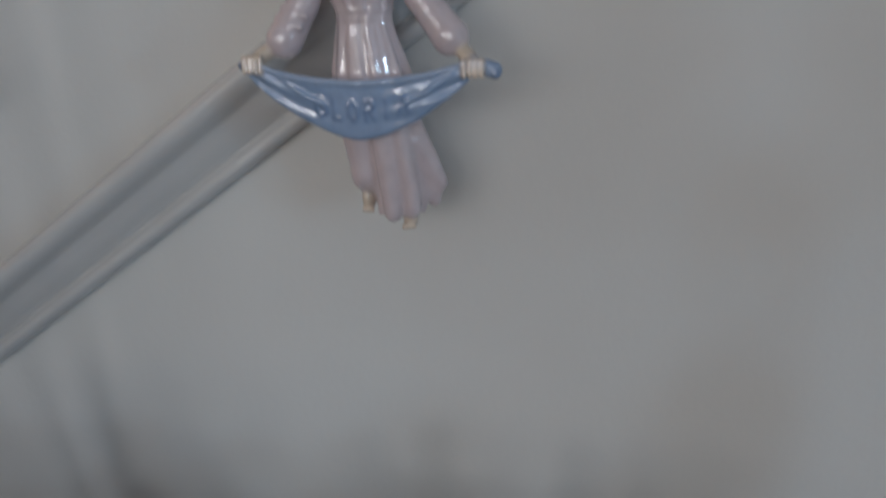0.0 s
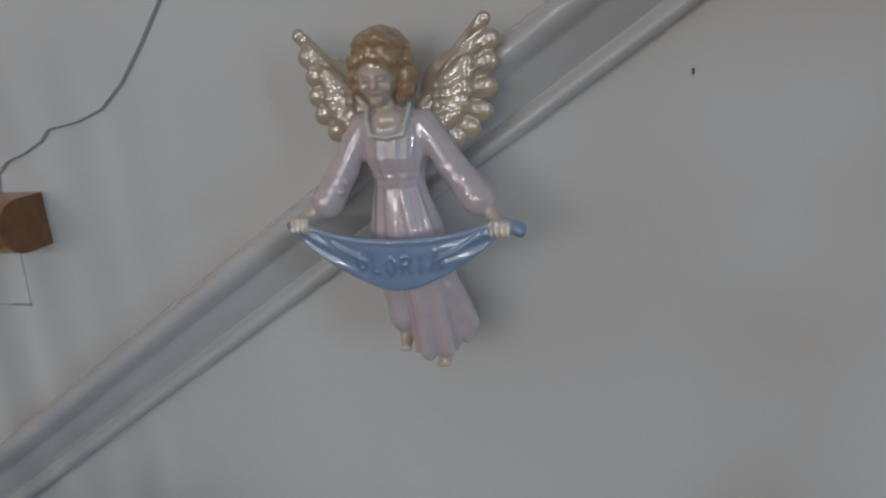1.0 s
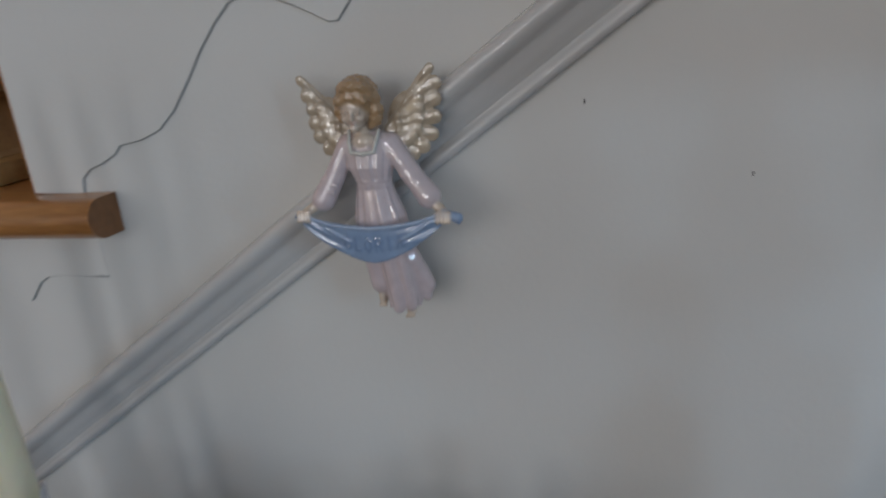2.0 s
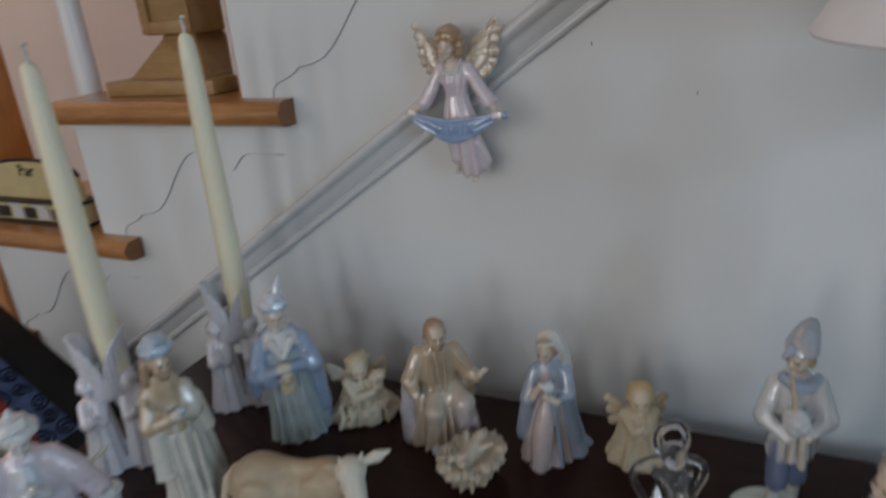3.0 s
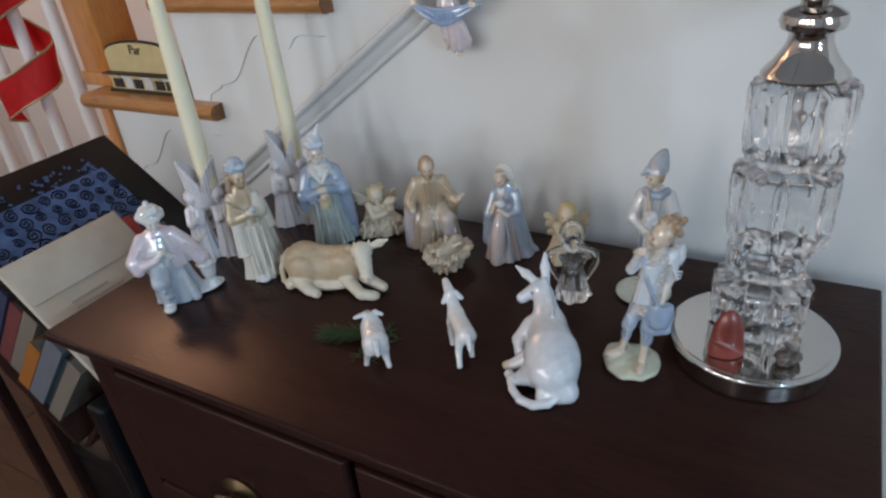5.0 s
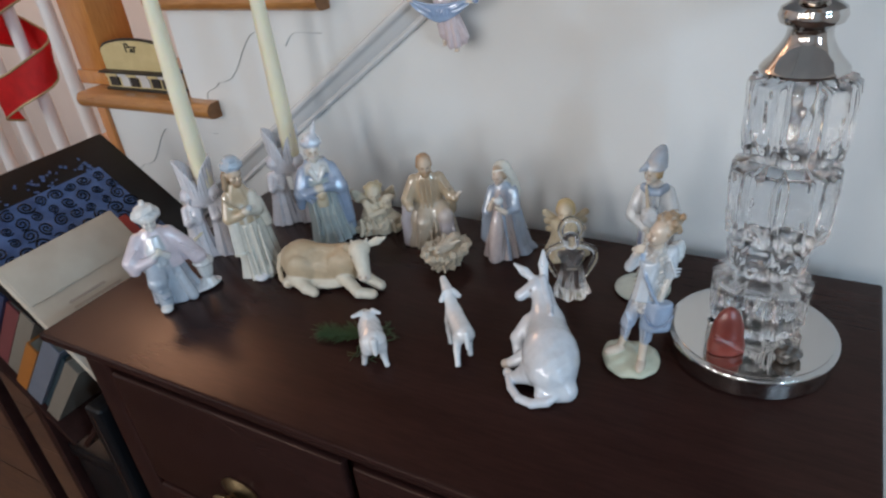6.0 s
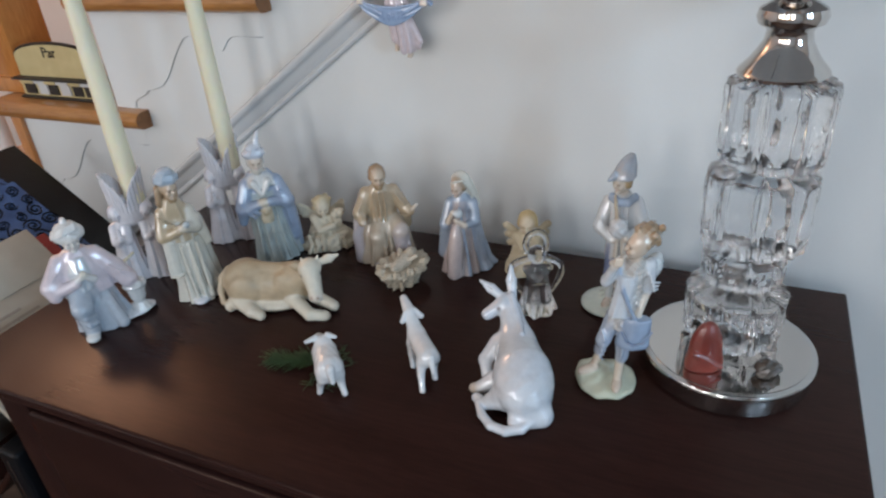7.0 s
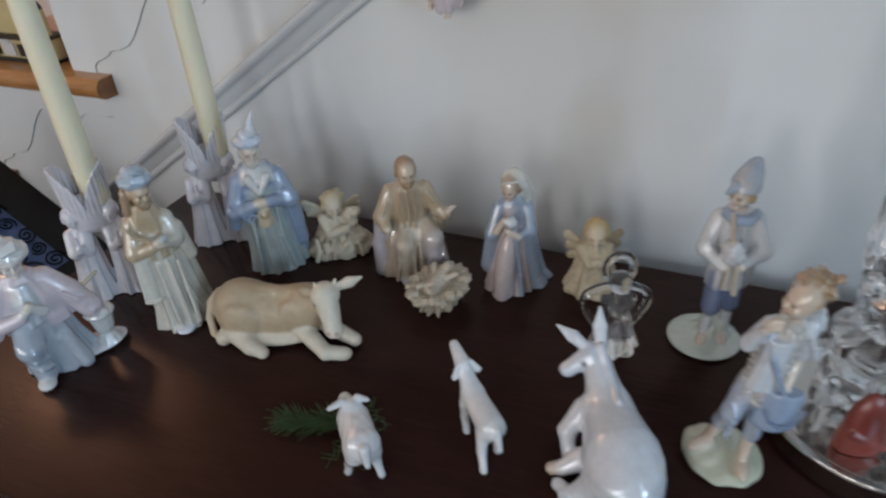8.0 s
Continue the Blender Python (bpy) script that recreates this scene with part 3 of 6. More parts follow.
# books and papers beside the chest
TILT_M = Matrix.Translation((-0.533, -0.250, 0.866)) @ Matrix.Rotation(radians(44), 4, "Y")
rack = thing("magazine_rack", "dark wooden rack with a slanted tray of books", "rack")
part("tray", box(-0.16, 0.215, -0.20, 0.05, -0.247, -0.235, 0.002, 2, TILT_M), DARK, rack)
part("end_board", box(0.222, 0.232, -0.19, 0.05, -0.247, -0.02, 0.002, 2, TILT_M), DARK, rack)
for lx, lz in ((-0.79, 0.77), (-0.645, 0.625)):
    for ly in (-0.43, -0.215):
        part("leg", box(lx - 0.012, lx + 0.012, ly - 0.01, ly + 0.01, 0.0, lz, 0.002), DARK, rack)
# black box added to stand for the deep shade under the rack
filler = thing("dark_filler_box", "black box added for the dark gap under the book rack", "box")
part("body", box(-0.618, -0.436, -0.43, -0.13, 0.0005, 0.47, 0.006, 2), BLACK, filler)
part("lid", box(-0.621, -0.433, -0.433, -0.127, 0.4705, 0.50, 0.005, 2), BLACK, filler)
case = thing("portfolio_case", "flat black portfolio case standing against the chest", "case")
part("body", box(-0.425, -0.388, -0.462, -0.12, 0.012, 0.685, 0.006, 3), BLACK, case)
part("zip", box(-0.408, -0.405, -0.4632, -0.4622, 0.03, 0.67), STEEL, case, "thin metal zip")
part("base_strip", box(-0.424, -0.389, -0.46, -0.122, 0.0005, 0.0118, 0.002), BLACK, case)
rs = random.Random(4)
s0 = -0.13
for cover, w, h in ((1, 0.024, 0.20), (5, 0.020, 0.19), (1, 0.032, 0.205), (0, 0.010, 0.20), (2, 0.026, 0.19), (5, 0.024, 0.20), (6, 0.026, 0.185),
                    (7, 0.028, 0.20), (4, 0.024, 0.15), (3, 0.032, 0.21), (1, 0.010, 0.19), (7, 0.026, 0.205)):
    bk = thing("book", "worn hardback book leaning in the slanted rack", "book", "books in the rack",
               at=TILT_M @ Matrix.Translation((s0, -0.186 - rs.uniform(0.0, 0.012), -0.2345)))
    dp = rs.uniform(0.17, 0.21)
    bm = bmesh.new()
    for a, b, c, d in ((0, 0.0025, 0, dp), (w - 0.0025, w, 0, dp), (0.0025, w - 0.0025, 0, 0.0025)):
        add_box(bm, a, b, c, d, 0, h)
    part("cover", bm, BOOKS[cover], bk)
    part("pages", box(0.0026, w - 0.0026, 0.003, dp - 0.003, 0.004, h - 0.004), PAGES, bk)
    s0 += w + 0.0015

# the black album with a blue scroll panel, leaning over the rack
SL = math.atan2(0.956 - 0.785, 0.235)
album = thing("photo_album", "black album with a blue foil scroll pattern leaning beside the chest", "album",
              at=Matrix.Translation((-0.677, -0.132, 0.956)) @ Matrix.Rotation(SL, 4, "Y"))
part("cover", box(0.0, 0.30, -0.31, 0.0, -0.018, 0.0, 0.002), BLACK, album)
part("panel", box(0.062, 0.255, -0.292, -0.055, 0.0003, 0.0012), BLUE, album, "blue foil panel")
scroll = tube([(0.019 * (1 - n / 26) * math.cos(n * 0.52), 0.017 * (1 - n / 26) * math.sin(n * 0.52), 0.0) for n in range(24)], 0.0021, 4)
scroll_mesh = bpy.data.meshes.new("scroll")
scroll.to_mesh(scroll_mesh)
scroll.free()
scroll_mesh.materials.append(BLACK)
fleck_mesh = bpy.data.meshes.new("fleck")
fl = box(-0.003, 0.003, -0.004, 0.004, 0.0, 0.0009)
fl.to_mesh(fleck_mesh)
fl.free()
fleck_mesh.materials.append(BLUE)
rs = random.Random(9)
for gx in range(8):
    for gy in range(9):
        ob = new("scroll", scroll_mesh)
        ob.parent = album
        sc = rs.uniform(0.6, 1.0)
        ob.matrix_local = pose(0.076 + gx * 0.0238 + rs.uniform(-0.002, 0.002), -0.279 + gy * 0.0262 + (gx % 2) * 0.004 + rs.uniform(-0.002, 0.002), 0.0016, 180 * (gy % 2), 0, rs.uniform(0, 360)) @ Matrix.Diagonal((sc * 0.8, sc * 0.8, 1, 1))
for n in range(56):
    ob = new("fleck", fleck_mesh)
    ob.parent = album
    sc = rs.uniform(0.4, 1.0)
    ob.matrix_local = pose(rs.uniform(0.030, 0.060), rs.uniform(-0.29, -0.06), 0.0003, 0, 0, rs.uniform(0, 180)) @ Matrix.Diagonal((sc, sc, 1, 1))

env = thing("envelope", "large worn cream paper envelope leaning over the books", "envelope",
            at=Matrix.Translation((-0.533, -0.250, 0.884)) @ Matrix.Rotation(radians(44), 4, "Y"))
part("sheet", box(0.0, 0.222, -0.196, 0.0, -0.012, 0.0, 0.003), CREAM, env)
part("flap", box(0.004, 0.075, -0.192, -0.004, 0.0004, 0.0022, 0.0008), CREAM, env)
bm = bmesh.new()
for j in range(5):
    add_box(bm, 0.095 + j * 0.011, 0.099 + j * 0.011, -0.15, -0.15 + 0.06 + 0.02 * (j % 3), 0.0003, 0.0007)
part("writing", bm, mat("faded_ink", (0.40, 0.33, 0.27), 0.7, grain=0.3), env, "faded lines of writing")
red_box = thing("gift_box", "flat red cardboard box behind the cream envelope", "box",
                at=Matrix.Translation((-0.556, -0.238, 0.884)) @ Matrix.Rotation(radians(44), 4, "Y"))
part("lid", box(0.03, 0.14, -0.010, 0.010, -0.010, 0.004, 0.002), REDCARD, red_box)
part("tray", box(0.033, 0.137, -0.008, 0.008, -0.026, -0.0102, 0.002), REDCARD, red_box)

# ---------------------------------------------------------------- things on the stair
# a model station with an arched sign board
station = thing("model_station", "cream cardboard model station with an arched sign board", "model", at=pose(-0.722, 0.012, Z_TREAD + 0.0005))
arch = [(-0.098, 0.034), (0.098, 0.034), (0.098, 0.073)] + [(0.098 * math.cos(a), 0.073 + 0.022 * math.sin(a)) for a in (math.pi * i / 14 for i in range(1, 14))] + [(-0.098, 0.073)]
part("sign_board", prism(arch, 0.004, 0.012), STATION, station)
part("board_edge", tube([(p[0], 0.008, p[1] + 0.0015) for p in arch[2:]], 0.0035, 6), INK, station, "dark edge of the sign board")
part("base", box(-0.104, 0.104, -0.006, 0.03, 0.0, 0.004, 0.001), INK, station)
part("wall", box(-0.100, 0.100, 0.0, 0.026, 0.004, 0.034, 0.001), STATION, station)
part("roof_edge", box(-0.106, 0.106, -0.012, 0.03, 0.0345, 0.0385, 0.001), INK, station, "dark roof edge")
for j, (x0, x1, mt) in enumerate(((-0.088, -0.062, INK), (-0.052, -0.030, GREYWHITE), (-0.026, -0.004, INK), (0.004, 0.028, GREYWHITE), (0.036, 0.058, INK), (0.066, 0.09, INK))):
    part("window", box(x0, x1, -0.003, -0.0004, 0.008, 0.026), mt, station)
    part("awning", box(x0 - 0.003, x1 + 0.003, -0.008, -0.0004, 0.0275, 0.0335, 0.001), GREYWHITE if j % 2 else STATION, station)
me = lettering("Par", 0.026, 0.0006)
me.materials.append(INK)
ob = new("lettering", me)
ob.parent = station
ob.matrix_local = pose(-0.004, 0.0033, 0.081)

# the tan wooden pedestal
ped = thing("wooden_pedestal", "tan wooden pedestal with a flared base and recessed panels", "pedestal", at=pose(-0.437, 0.105, tread_z(1) + 0.0005) @ Matrix.Diagonal((0.83, 0.83, 0.95, 1)))


def frustum(rows):
    bm = bmesh.new()
    rings = [[bm.verts.new((sx * w, sy * w, z)) for sx, sy in ((-1, -1), (1, -1), (1, 1), (-1, 1))] for w, z in rows]
    for a, b in zip(rings, rings[1:]):
        for i in range(4):
            bm.faces.new((a[i], a[(i + 1) % 4], b[(i + 1) % 4], b[i]))
    bm.faces.new(rings[0][::-1]), bm.faces.new(rings[-1])
    return bm


part("plinth", box(-0.108, 0.108, -0.1, 0.1, 0, 0.019, 0.002), WALNUT, ped)
part("flare", frustum([(0.078, 0.0195), (0.072, 0.024), (0.034, 0.068), (0.032, 0.074)]), WALNUT, ped, smooth=False)
bm = box(-0.050, 0.050, -0.050, 0.050, 0.0745, 0.36, 0.002)
part("column", bm, WALNUT, ped)
for sx in (-1, 1):
    part("panel_strip", box(sx * 0.041 - 0.008, sx * 0.041 + 0.008, -0.057, -0.0505, 0.076, 0.358, 0.001), WALNUT, ped)
part("panel_strip", box(-0.032, 0.032, -0.057, -0.0505, 0.076, 0.092, 0.001), WALNUT, ped)
spool = thing("paper_roll", "small white paper roll on the stair", "roll", at=pose(-0.315, 0.15, tread_z(1) + 0.0005))
part("core", lathe([(0.014, 0.0), (0.014, 0.03)], 20), INK, spool)
part("paper", lathe([(0.021, 0.0305), (0.0215, 0.032), (0.0215, 0.052), (0.02, 0.0535)], 24), GREYWHITE, spool)


def ribbon(cx, cy, rows, wide):
    """A twisted band round a baluster; rows of height and angle."""
    bm = bmesh.new()
    left, right, gl = [], [], []
    for z, a, r in rows:
        t = Vector((math.cos(a), math.sin(a), 0))
        p = Vector((cx, cy, z)) + t * r
        up = Vector((-0.35 * math.sin(a), 0.35 * math.cos(a), 0.94))
        left.append(p - up * wide / 2), right.append(p + up * wide / 2)
    a = [bm.verts.new(v) for v in left]
    b = [bm.verts.new(v) for v in right]
    for i in range(len(a) - 1):
        bm.faces.new((a[i], a[i + 1], b[i + 1], b[i]))
    bmesh.ops.solidify(bm, geom=bm.faces, thickness=0.0015)
    return bm, left, right


rib = thing("ribbon", "wide red cloth ribbon with gold edges wound round a stair baluster", "ribbon")
RX = -1.19
rows = [(0.915 + 0.0088 * i, -2.75 + 0.30 * i, 0.068 + 0.010 * math.sin(i * 0.8)) for i in range(52)]
bm, lft, rgt = ribbon(RX, 0.06, rows, 0.098)
part("band", bm, RED, rib)
part("edging", tube(lft, 0.0028, 6), GOLD, rib, "gold wired edge")
part("edging", tube(rgt, 0.0028, 6), GOLD, rib, "gold wired edge")


# ---------------------------------------------------------------- figures, in fired clay
SKIN, PINK, BLUEP = (0.80, 0.66, 0.52), (0.78, 0.665, 0.69), (0.33, 0.47, 0.70)
PALE, MINT = (0.80, 0.80, 0.82), (0.66, 0.72, 0.62)


def head(c, p, r, face, hair, yaw=0.0, pitch=0.0, beard=None, lip=(0.62, 0.42, 0.36), eye=(0.24, 0.17, 0.13)):
    """A small moulded head at p: skull, brow, nose, lips and chin, turned by yaw and bent down by pitch."""
    m = Euler((radians(pitch), 0, radians(yaw))).to_matrix()
    t = (pitch, 0, yaw)

    def at(x, y, z):
        v = Vector(p) + m @ (Vector((x, y, z)) * r)
        return (v.x, v.y, v.z)
    c.ell(at(0, 0.05, 0.05), (r * 0.84, r * 0.95, r * 1.06), face, t, 1.2)
    c.ell(at(0, -0.30, -0.32), (r * 0.66, r * 0.62, r * 0.74), face, t, 1.5)
    c.ell(at(0, -0.76, 0.22), (r * 0.52, r * 0.20, r * 0.14), face, t, 1.2)
    for s in (-1, 1):
        c.ell(at(s * 0.34, -0.98, 0.03), (r * 0.20, r * 0.16, r * 0.14), face, t, 1.0, cut=True)
        c.ell(at(s * 0.34, -0.84, 0.02), (r * 0.17, r * 0.12, r * 0.08), eye, t, 0.4)
        c.ell(at(s * 0.42, -0.66, -0.30), (r * 0.26, r * 0.24, r * 0.24), face, t, 1.2)
    c.cap(at(0, -0.90, 0.10), at(0, -1.06, -0.22), r * 0.09, r * 0.15, face, 0.8)
    c.ell(at(0, -0.90, -0.52), (r * 0.25, r * 0.12, r * 0.075), lip, t, 0.6)
    c.ell(at(0, -0.80, -0.86), (r * 0.26, r * 0.24, r * 0.20), face, t, 1.2)
    if hair is not None:
        c.ell(at(0, 0.30, 0.26), (r * 0.98, r * 0.90, r * 0.98), hair, t, 0.6, rough=(0.4, 1.1))
        for s in (-1, 1):
            c.ell(at(s * 0.80, 0.12, -0.10), (r * 0.26, r * 0.42, r * 0.52), hair, t, 0.8, rough=(0.4, 1.1))
    if beard is not None:
        c.ell(at(0, -0.66, -0.92), (r * 0.56, r * 0.42, r * 0.52), beard, t, 1.0, rough=(0.5, 1.0))
        for s in (-1, 1):
            c.cap(at(s * 0.66, -0.20, -0.15), at(s * 0.44, -0.62, -0.74), r * 0.24, r * 0.26, beard, 1.0)


def strokes(c, origin, letters, size, pitch, depth, colour):
    """Raised letters laid along a cloth; depth gives its y at an x and z."""
    shapes = {
        "G": [(0.9, 0.85), (0.5, 1.0), (0.12, 0.75), (0.1, 0.3), (0.45, 0.0), (0.9, 0.2), (0.9, 0.48), (0.58, 0.48)],
        "L": [(0.2, 1.0), (0.2, 0.0), (0.8, 0.0)],
        "O": [(0.5, 1.0), (0.12, 0.72), (0.12, 0.28), (0.5, 0.0), (0.88, 0.28), (0.88, 0.72), (0.5, 1.0)],
        "R": [(0.15, 0.0), (0.15, 1.0), (0.65, 1.0), (0.85, 0.75), (0.6, 0.5), (0.15, 0.5), (0.5, 0.5), (0.9, 0.0)],
        "I": [(0.5, 0.0), (0.5, 1.0)],
        "A": [(0.05, 0.0), (0.5, 1.0), (0.95, 0.0), (0.75, 0.4), (0.25, 0.4)]}
    for i, ch in enumerate(letters):
        pts = []
        for u, v in shapes[ch]:
            x = origin[0] + (i - (len(letters) - 1) / 2) * pitch + (u - 0.5) * size * 0.62
            z = origin[1] + (v - 0.5) * size
            x, y, z = depth(x, z)
            pts.append((x, y, z))
        c.chain(pts, 0.5, 0.5, colour, 0.6)


def wall_angel():
    c = Clay()
    dress, collar, WING = PINK, (0.78, 0.78, 0.72), (0.56, 0.46, 0.34)
    # skirt above and below the banner, legs pressing through the cloth
    c.robe([(48, 18, 11, -16, -14), (70, 17, 12, -17, -15), (84, 13.5, 10.5, -18.5, -15), (92, 11.6, 9.5, -19, -15)], dress, 11, 0.065, 0.6, 2, sway=0.01)
    c.robe([(91, 12.0, 10, -19, -15), (95.5, 12.0, 10, -19, -15)], dress, 11, 0.02, 0.6, 0.6)
    c.robe([(95, 11.8, 10, -19, -15), (104, 15, 11.5, -20, -15), (113, 16.5, 11, -20, -14), (121, 15, 9, -20.5, -13), (126, 9, 7, -21, -12)], dress, 13, 0.035, 0, 1.5)
    c.cap((-25, -16, 52), (-22, -17, 30), 9.0, 6.5, dress, 3)
    c.cap((-22, -17, 30), (-19, -14, 24), 6.5, 5, dress, 2)
    c.robe([(15, 10.5, 9.5, -7, -14), (22, 12, 10, -6, -14), (34, 11, 10.5, -8, -15), (50, 12, 11, -12, -15)], dress, 8, 0.08, 0.9, 2.5, sway=0.02)
    c.cap((-13, -22, 46), (-9, -23, 17), 4.5, 4.0, dress, 2)
    c.cap((-4, -21, 46), (0, -21, 18), 3.5, 3.6, dress, 2)
    c.cap((0, -14, 42), (10, -11, 26), 6.5, 4.5, dress, 3)
    c.cap((6, -12, 34), (8, -11, 20), 4.0, 3.5, dress, 2)
    c.ell((-21.5, -17, 20.5), (3.0, 4.5, 5.0), SKIN, (20, 0, 0), 0.8)
    c.ell((-2, -17, 13.5), (3.6, 5, 4.2), SKIN, (25, 0, 0), 0.8)
    for i in range(4):
        c.ell((-4.6 + i * 1.7, -21.5, 10.8 + 0.2 * i), (0.95, 1.6, 1.2), SKIN, k=0.4)
        c.ell((-23.2 + i * 1.4, -20.5, 16.8), (0.85, 1.5, 1.1), SKIN, k=0.4)
    # sleeves with a hem, wrists and fingers on the cloth
    for sh, el, cu, ha in (((-35, -13, 118), (-45, -17, 98), (-52, -20, 86), (-65, -26, 76)), ((-6, -13, 118), (6, -17, 100), (17, -20, 86), (29, -26, 73.5))):
        c.cap(sh, el, 6.4, 6.6, dress, 3)
        c.cap(el, cu, 6.6, 7.6, dress, 1.5)
        d = np.array(cu, float) - np.array(el, float)
        d = d / np.linalg.norm(d)
        c.cap(tuple(np.array(cu) + d * 2.0), tuple(np.array(cu) + d * 2.6), 7.9, 7.9, dress, 0.5)
        for q in (0.25, 0.6):       # cloth gathered along the arm
            pt = np.array(el) * (1 - q) + np.array(cu) * q
            c.cap(tuple(pt + (-5, -4, 2)), tuple(pt + (5, -6, -2)), 1.6, 1.2, dress, 1.6)
        c.cap(tuple(np.array(cu) + d * 3), ha, 3.6, 3.2, SKIN, 1)
        for i in range(4):
            c.cap((ha[0] - 4.0 + i * 2.4, ha[1] - 3, ha[2] + 1.5), (ha[0] - 3.8 + i * 2.4, ha[1] - 4.4, ha[2] - 4.5), 1.25, 1.05, SKIN, 0.4)

    def drape(x):
        u = np.clip((x + 19.5) / 50.5, -1.02, 1.02)
        return u, 56.0 + 16.5 * np.abs(u) ** 1.75, 10.2 * (1 - np.abs(u) ** 1.9) + 1.9

    def cloth(p):
        u, zc, hh = drape(p[:, 0])
        yc = -31 + 4.5 * u * u - 0.05 * (p[:, 2] - zc) + 0.9 * np.sin((p[:, 2] - zc) * 0.9 + 4 * u) * np.abs(u) ** 1.5
        dz, dy = np.abs(p[:, 2] - zc) - hh + 1.4, np.abs(p[:, 1] - yc) - 0.3
        dx = np.abs(p[:, 0] + 19.5) - 50.0
        d = np.sqrt(np.maximum(dz, 0) ** 2 + np.maximum(dy, 0) ** 2 + np.maximum(dx, 0) ** 2) + np.minimum(np.maximum(dz, dy), 0)
        return (d - 1.4) * 0.75
    c.form(cloth, (-74, -37, 38), (36, -22, 80), BLUEP, 0.8)
    c.chain([(-63, -29, 74), (-50, -31, 70), (-36, -32.6, 67.8), (-20, -33, 66.8), (-3, -32.6, 67.6), (12, -31, 70), (25, -29, 74)], 1.0, 1.0, (0.42, 0.55, 0.76), 1.2)
    c.chain([(-54, -30, 70), (-44, -32, 63), (-34, -33, 58)], 0.9, 0.6, BLUEP, 1.2)
    c.chain([(20, -30, 70), (10, -32, 63), (1, -33, 59)], 0.9, 0.6, BLUEP, 1.2)
    c.cap((29, -27, 74), (37, -26, 71), 3.0, 3.6, BLUEP, 1.2)
    c.ell((38, -28, 69.5), (1.8, 1.8, 2.0), (0.18, 0.28, 0.48), k=0.8)
    c.ell((-70.5, -27, 74), (2.4, 2.4, 2.2), (0.2, 0.3, 0.5), k=1)

    def on_cloth(x, z):
        u = (x + 19.5) / 50.5
        zz = z + 16.5 * abs(u) ** 1.75
        return x, -31 + 4.5 * u * u - 0.05 * (z - 56.0) - 1.6, zz
    strokes(c, (-18.0, 55.5), "GLORIA", 8.0, 7.0, on_cloth, (0.20, 0.31, 0.52))
    # throat, square collar
    c.cap((-23, -17, 132), (-21.5, -15, 118), 4.8, 6.2, SKIN, 1.2)
    c.ell((-21, -19.5, 120), (8.0, 4.5, 6.0), SKIN, k=0.8)
    c.chain([(-31, -18, 127), (-30, -23, 120), (-28.5, -25, 114.5), (-21, -26, 113.5), (-13.5, -25, 114.5), (-12, -23, 120), (-11, -18, 127)], 1.2, 1.2, collar, 0.5)
    # head, bent down and a little aside
    face, hair = (0.76, 0.63, 0.51), (0.50, 0.32, 0.165)
    head(c, (-24, -20, 140), 10.8, face, None, 4, 10, lip=(0.66, 0.47, 0.40), eye=(0.60, 0.47, 0.37))
    wave = (0.5, 1.05)
    c.ell((-22.5, -16.5, 148), (13.6, 13.0, 13.4), hair, k=0.8, rough=wave)
    c.ell((-23, -24, 153.5), (10, 7, 5.0), hair, (-30, 0, 0), 1.2, rough=wave)
    for x, z, r in ((-34.5, 146, 3.8), (-35.2, 140, 3.6), (-34, 135, 2.8), (-11.5, 146, 4.2), (-10.5, 139.5, 4.4), (-11.5, 134, 4.2), (-14, 131, 3.2), (-31, 152, 3.6), (-14, 152, 3.8)):
        c.ell((x, -18.5 - (3.5 if z > 150 else 0), z), (r, r * 1.15, r * 1.1), hair, k=0.9, rough=wave)
    for i in range(6):
        c.ell((-31 + i * 3.1, -27.6 - (0.9 if i in (2, 3) else 0), 149.0 - (2.4 if i in (0, 5) else 0.8 * (i % 2))), (2.2, 1.9, 3.4), hair, (0, 24 - i * 10, 0), 0.6)
    # wings: a thin leaf with rows of feathers over it
    left = [(-67, 161), (-63.5, 151), (-60.5, 142), (-60, 133), (-57.6, 124.5), (-52, 116.5), (-45.5, 112)]
    right = [(25, 163), (27.5, 154), (26.8, 144.5), (26, 133.5), (23.5, 123), (17.5, 115.5), (10.5, 111)]
    for tips, root, s in ((left, (-36, 127), -1), (right, (-5, 128), 1)):
        for i, (x, z) in enumerate(tips):
            rx, rz = root[0] + s * 2, root[1] + 2.4 * (3 - i)
            c.feather((rx, -6 - 0.3 * i, rz), (x - s * 2.6, -7.5 - 0.45 * i, z - 1.5), 4.9 if i > 0 else 3.4, WING, 0.26, 0.7)
            c.cap((rx + s * 6, -8.4 - 0.4 * i, rz + (z - rz) * 0.2), (x - s * 6, -9.0 - 0.45 * i, z - 2 - (z - rz) * 0.08), 0.5, 0.4, WING, 0.6)
        for i, (x, z) in enumerate(tips[1:]):
            rx, rz = root
            c.feather((rx, -8.5, rz - i * 1.5), (rx + (x - rx) * 0.58, -9.3 - 0.35 * i, rz + (z - rz) * 0.58), 4.1, WING, 0.26, 0.8)
        c.ell((root[0] + s * 10, -5.5, root[1] + 5), (13, 1.8, 17), WING, (0, s * 25, 0), 0.8)
        for i in range(4):
            for j in range(2):
                c.ell((root[0] + s * (5 + 4.2 * j), -10.4 + j, root[1] + 6 - i * 4.6), (2.4, 1.2, 2.4), WING, k=0.9)
        c.cap((root[0] - s * 2, -7.5, root[1] - 2), (tips[0][0] - s * 1.0, -7.0, tips[0][1] - 2), 3.8, 1.0, WING, 0.8, 0.6)
    me = c.mesh("wall_angel_figurine", 0.72)
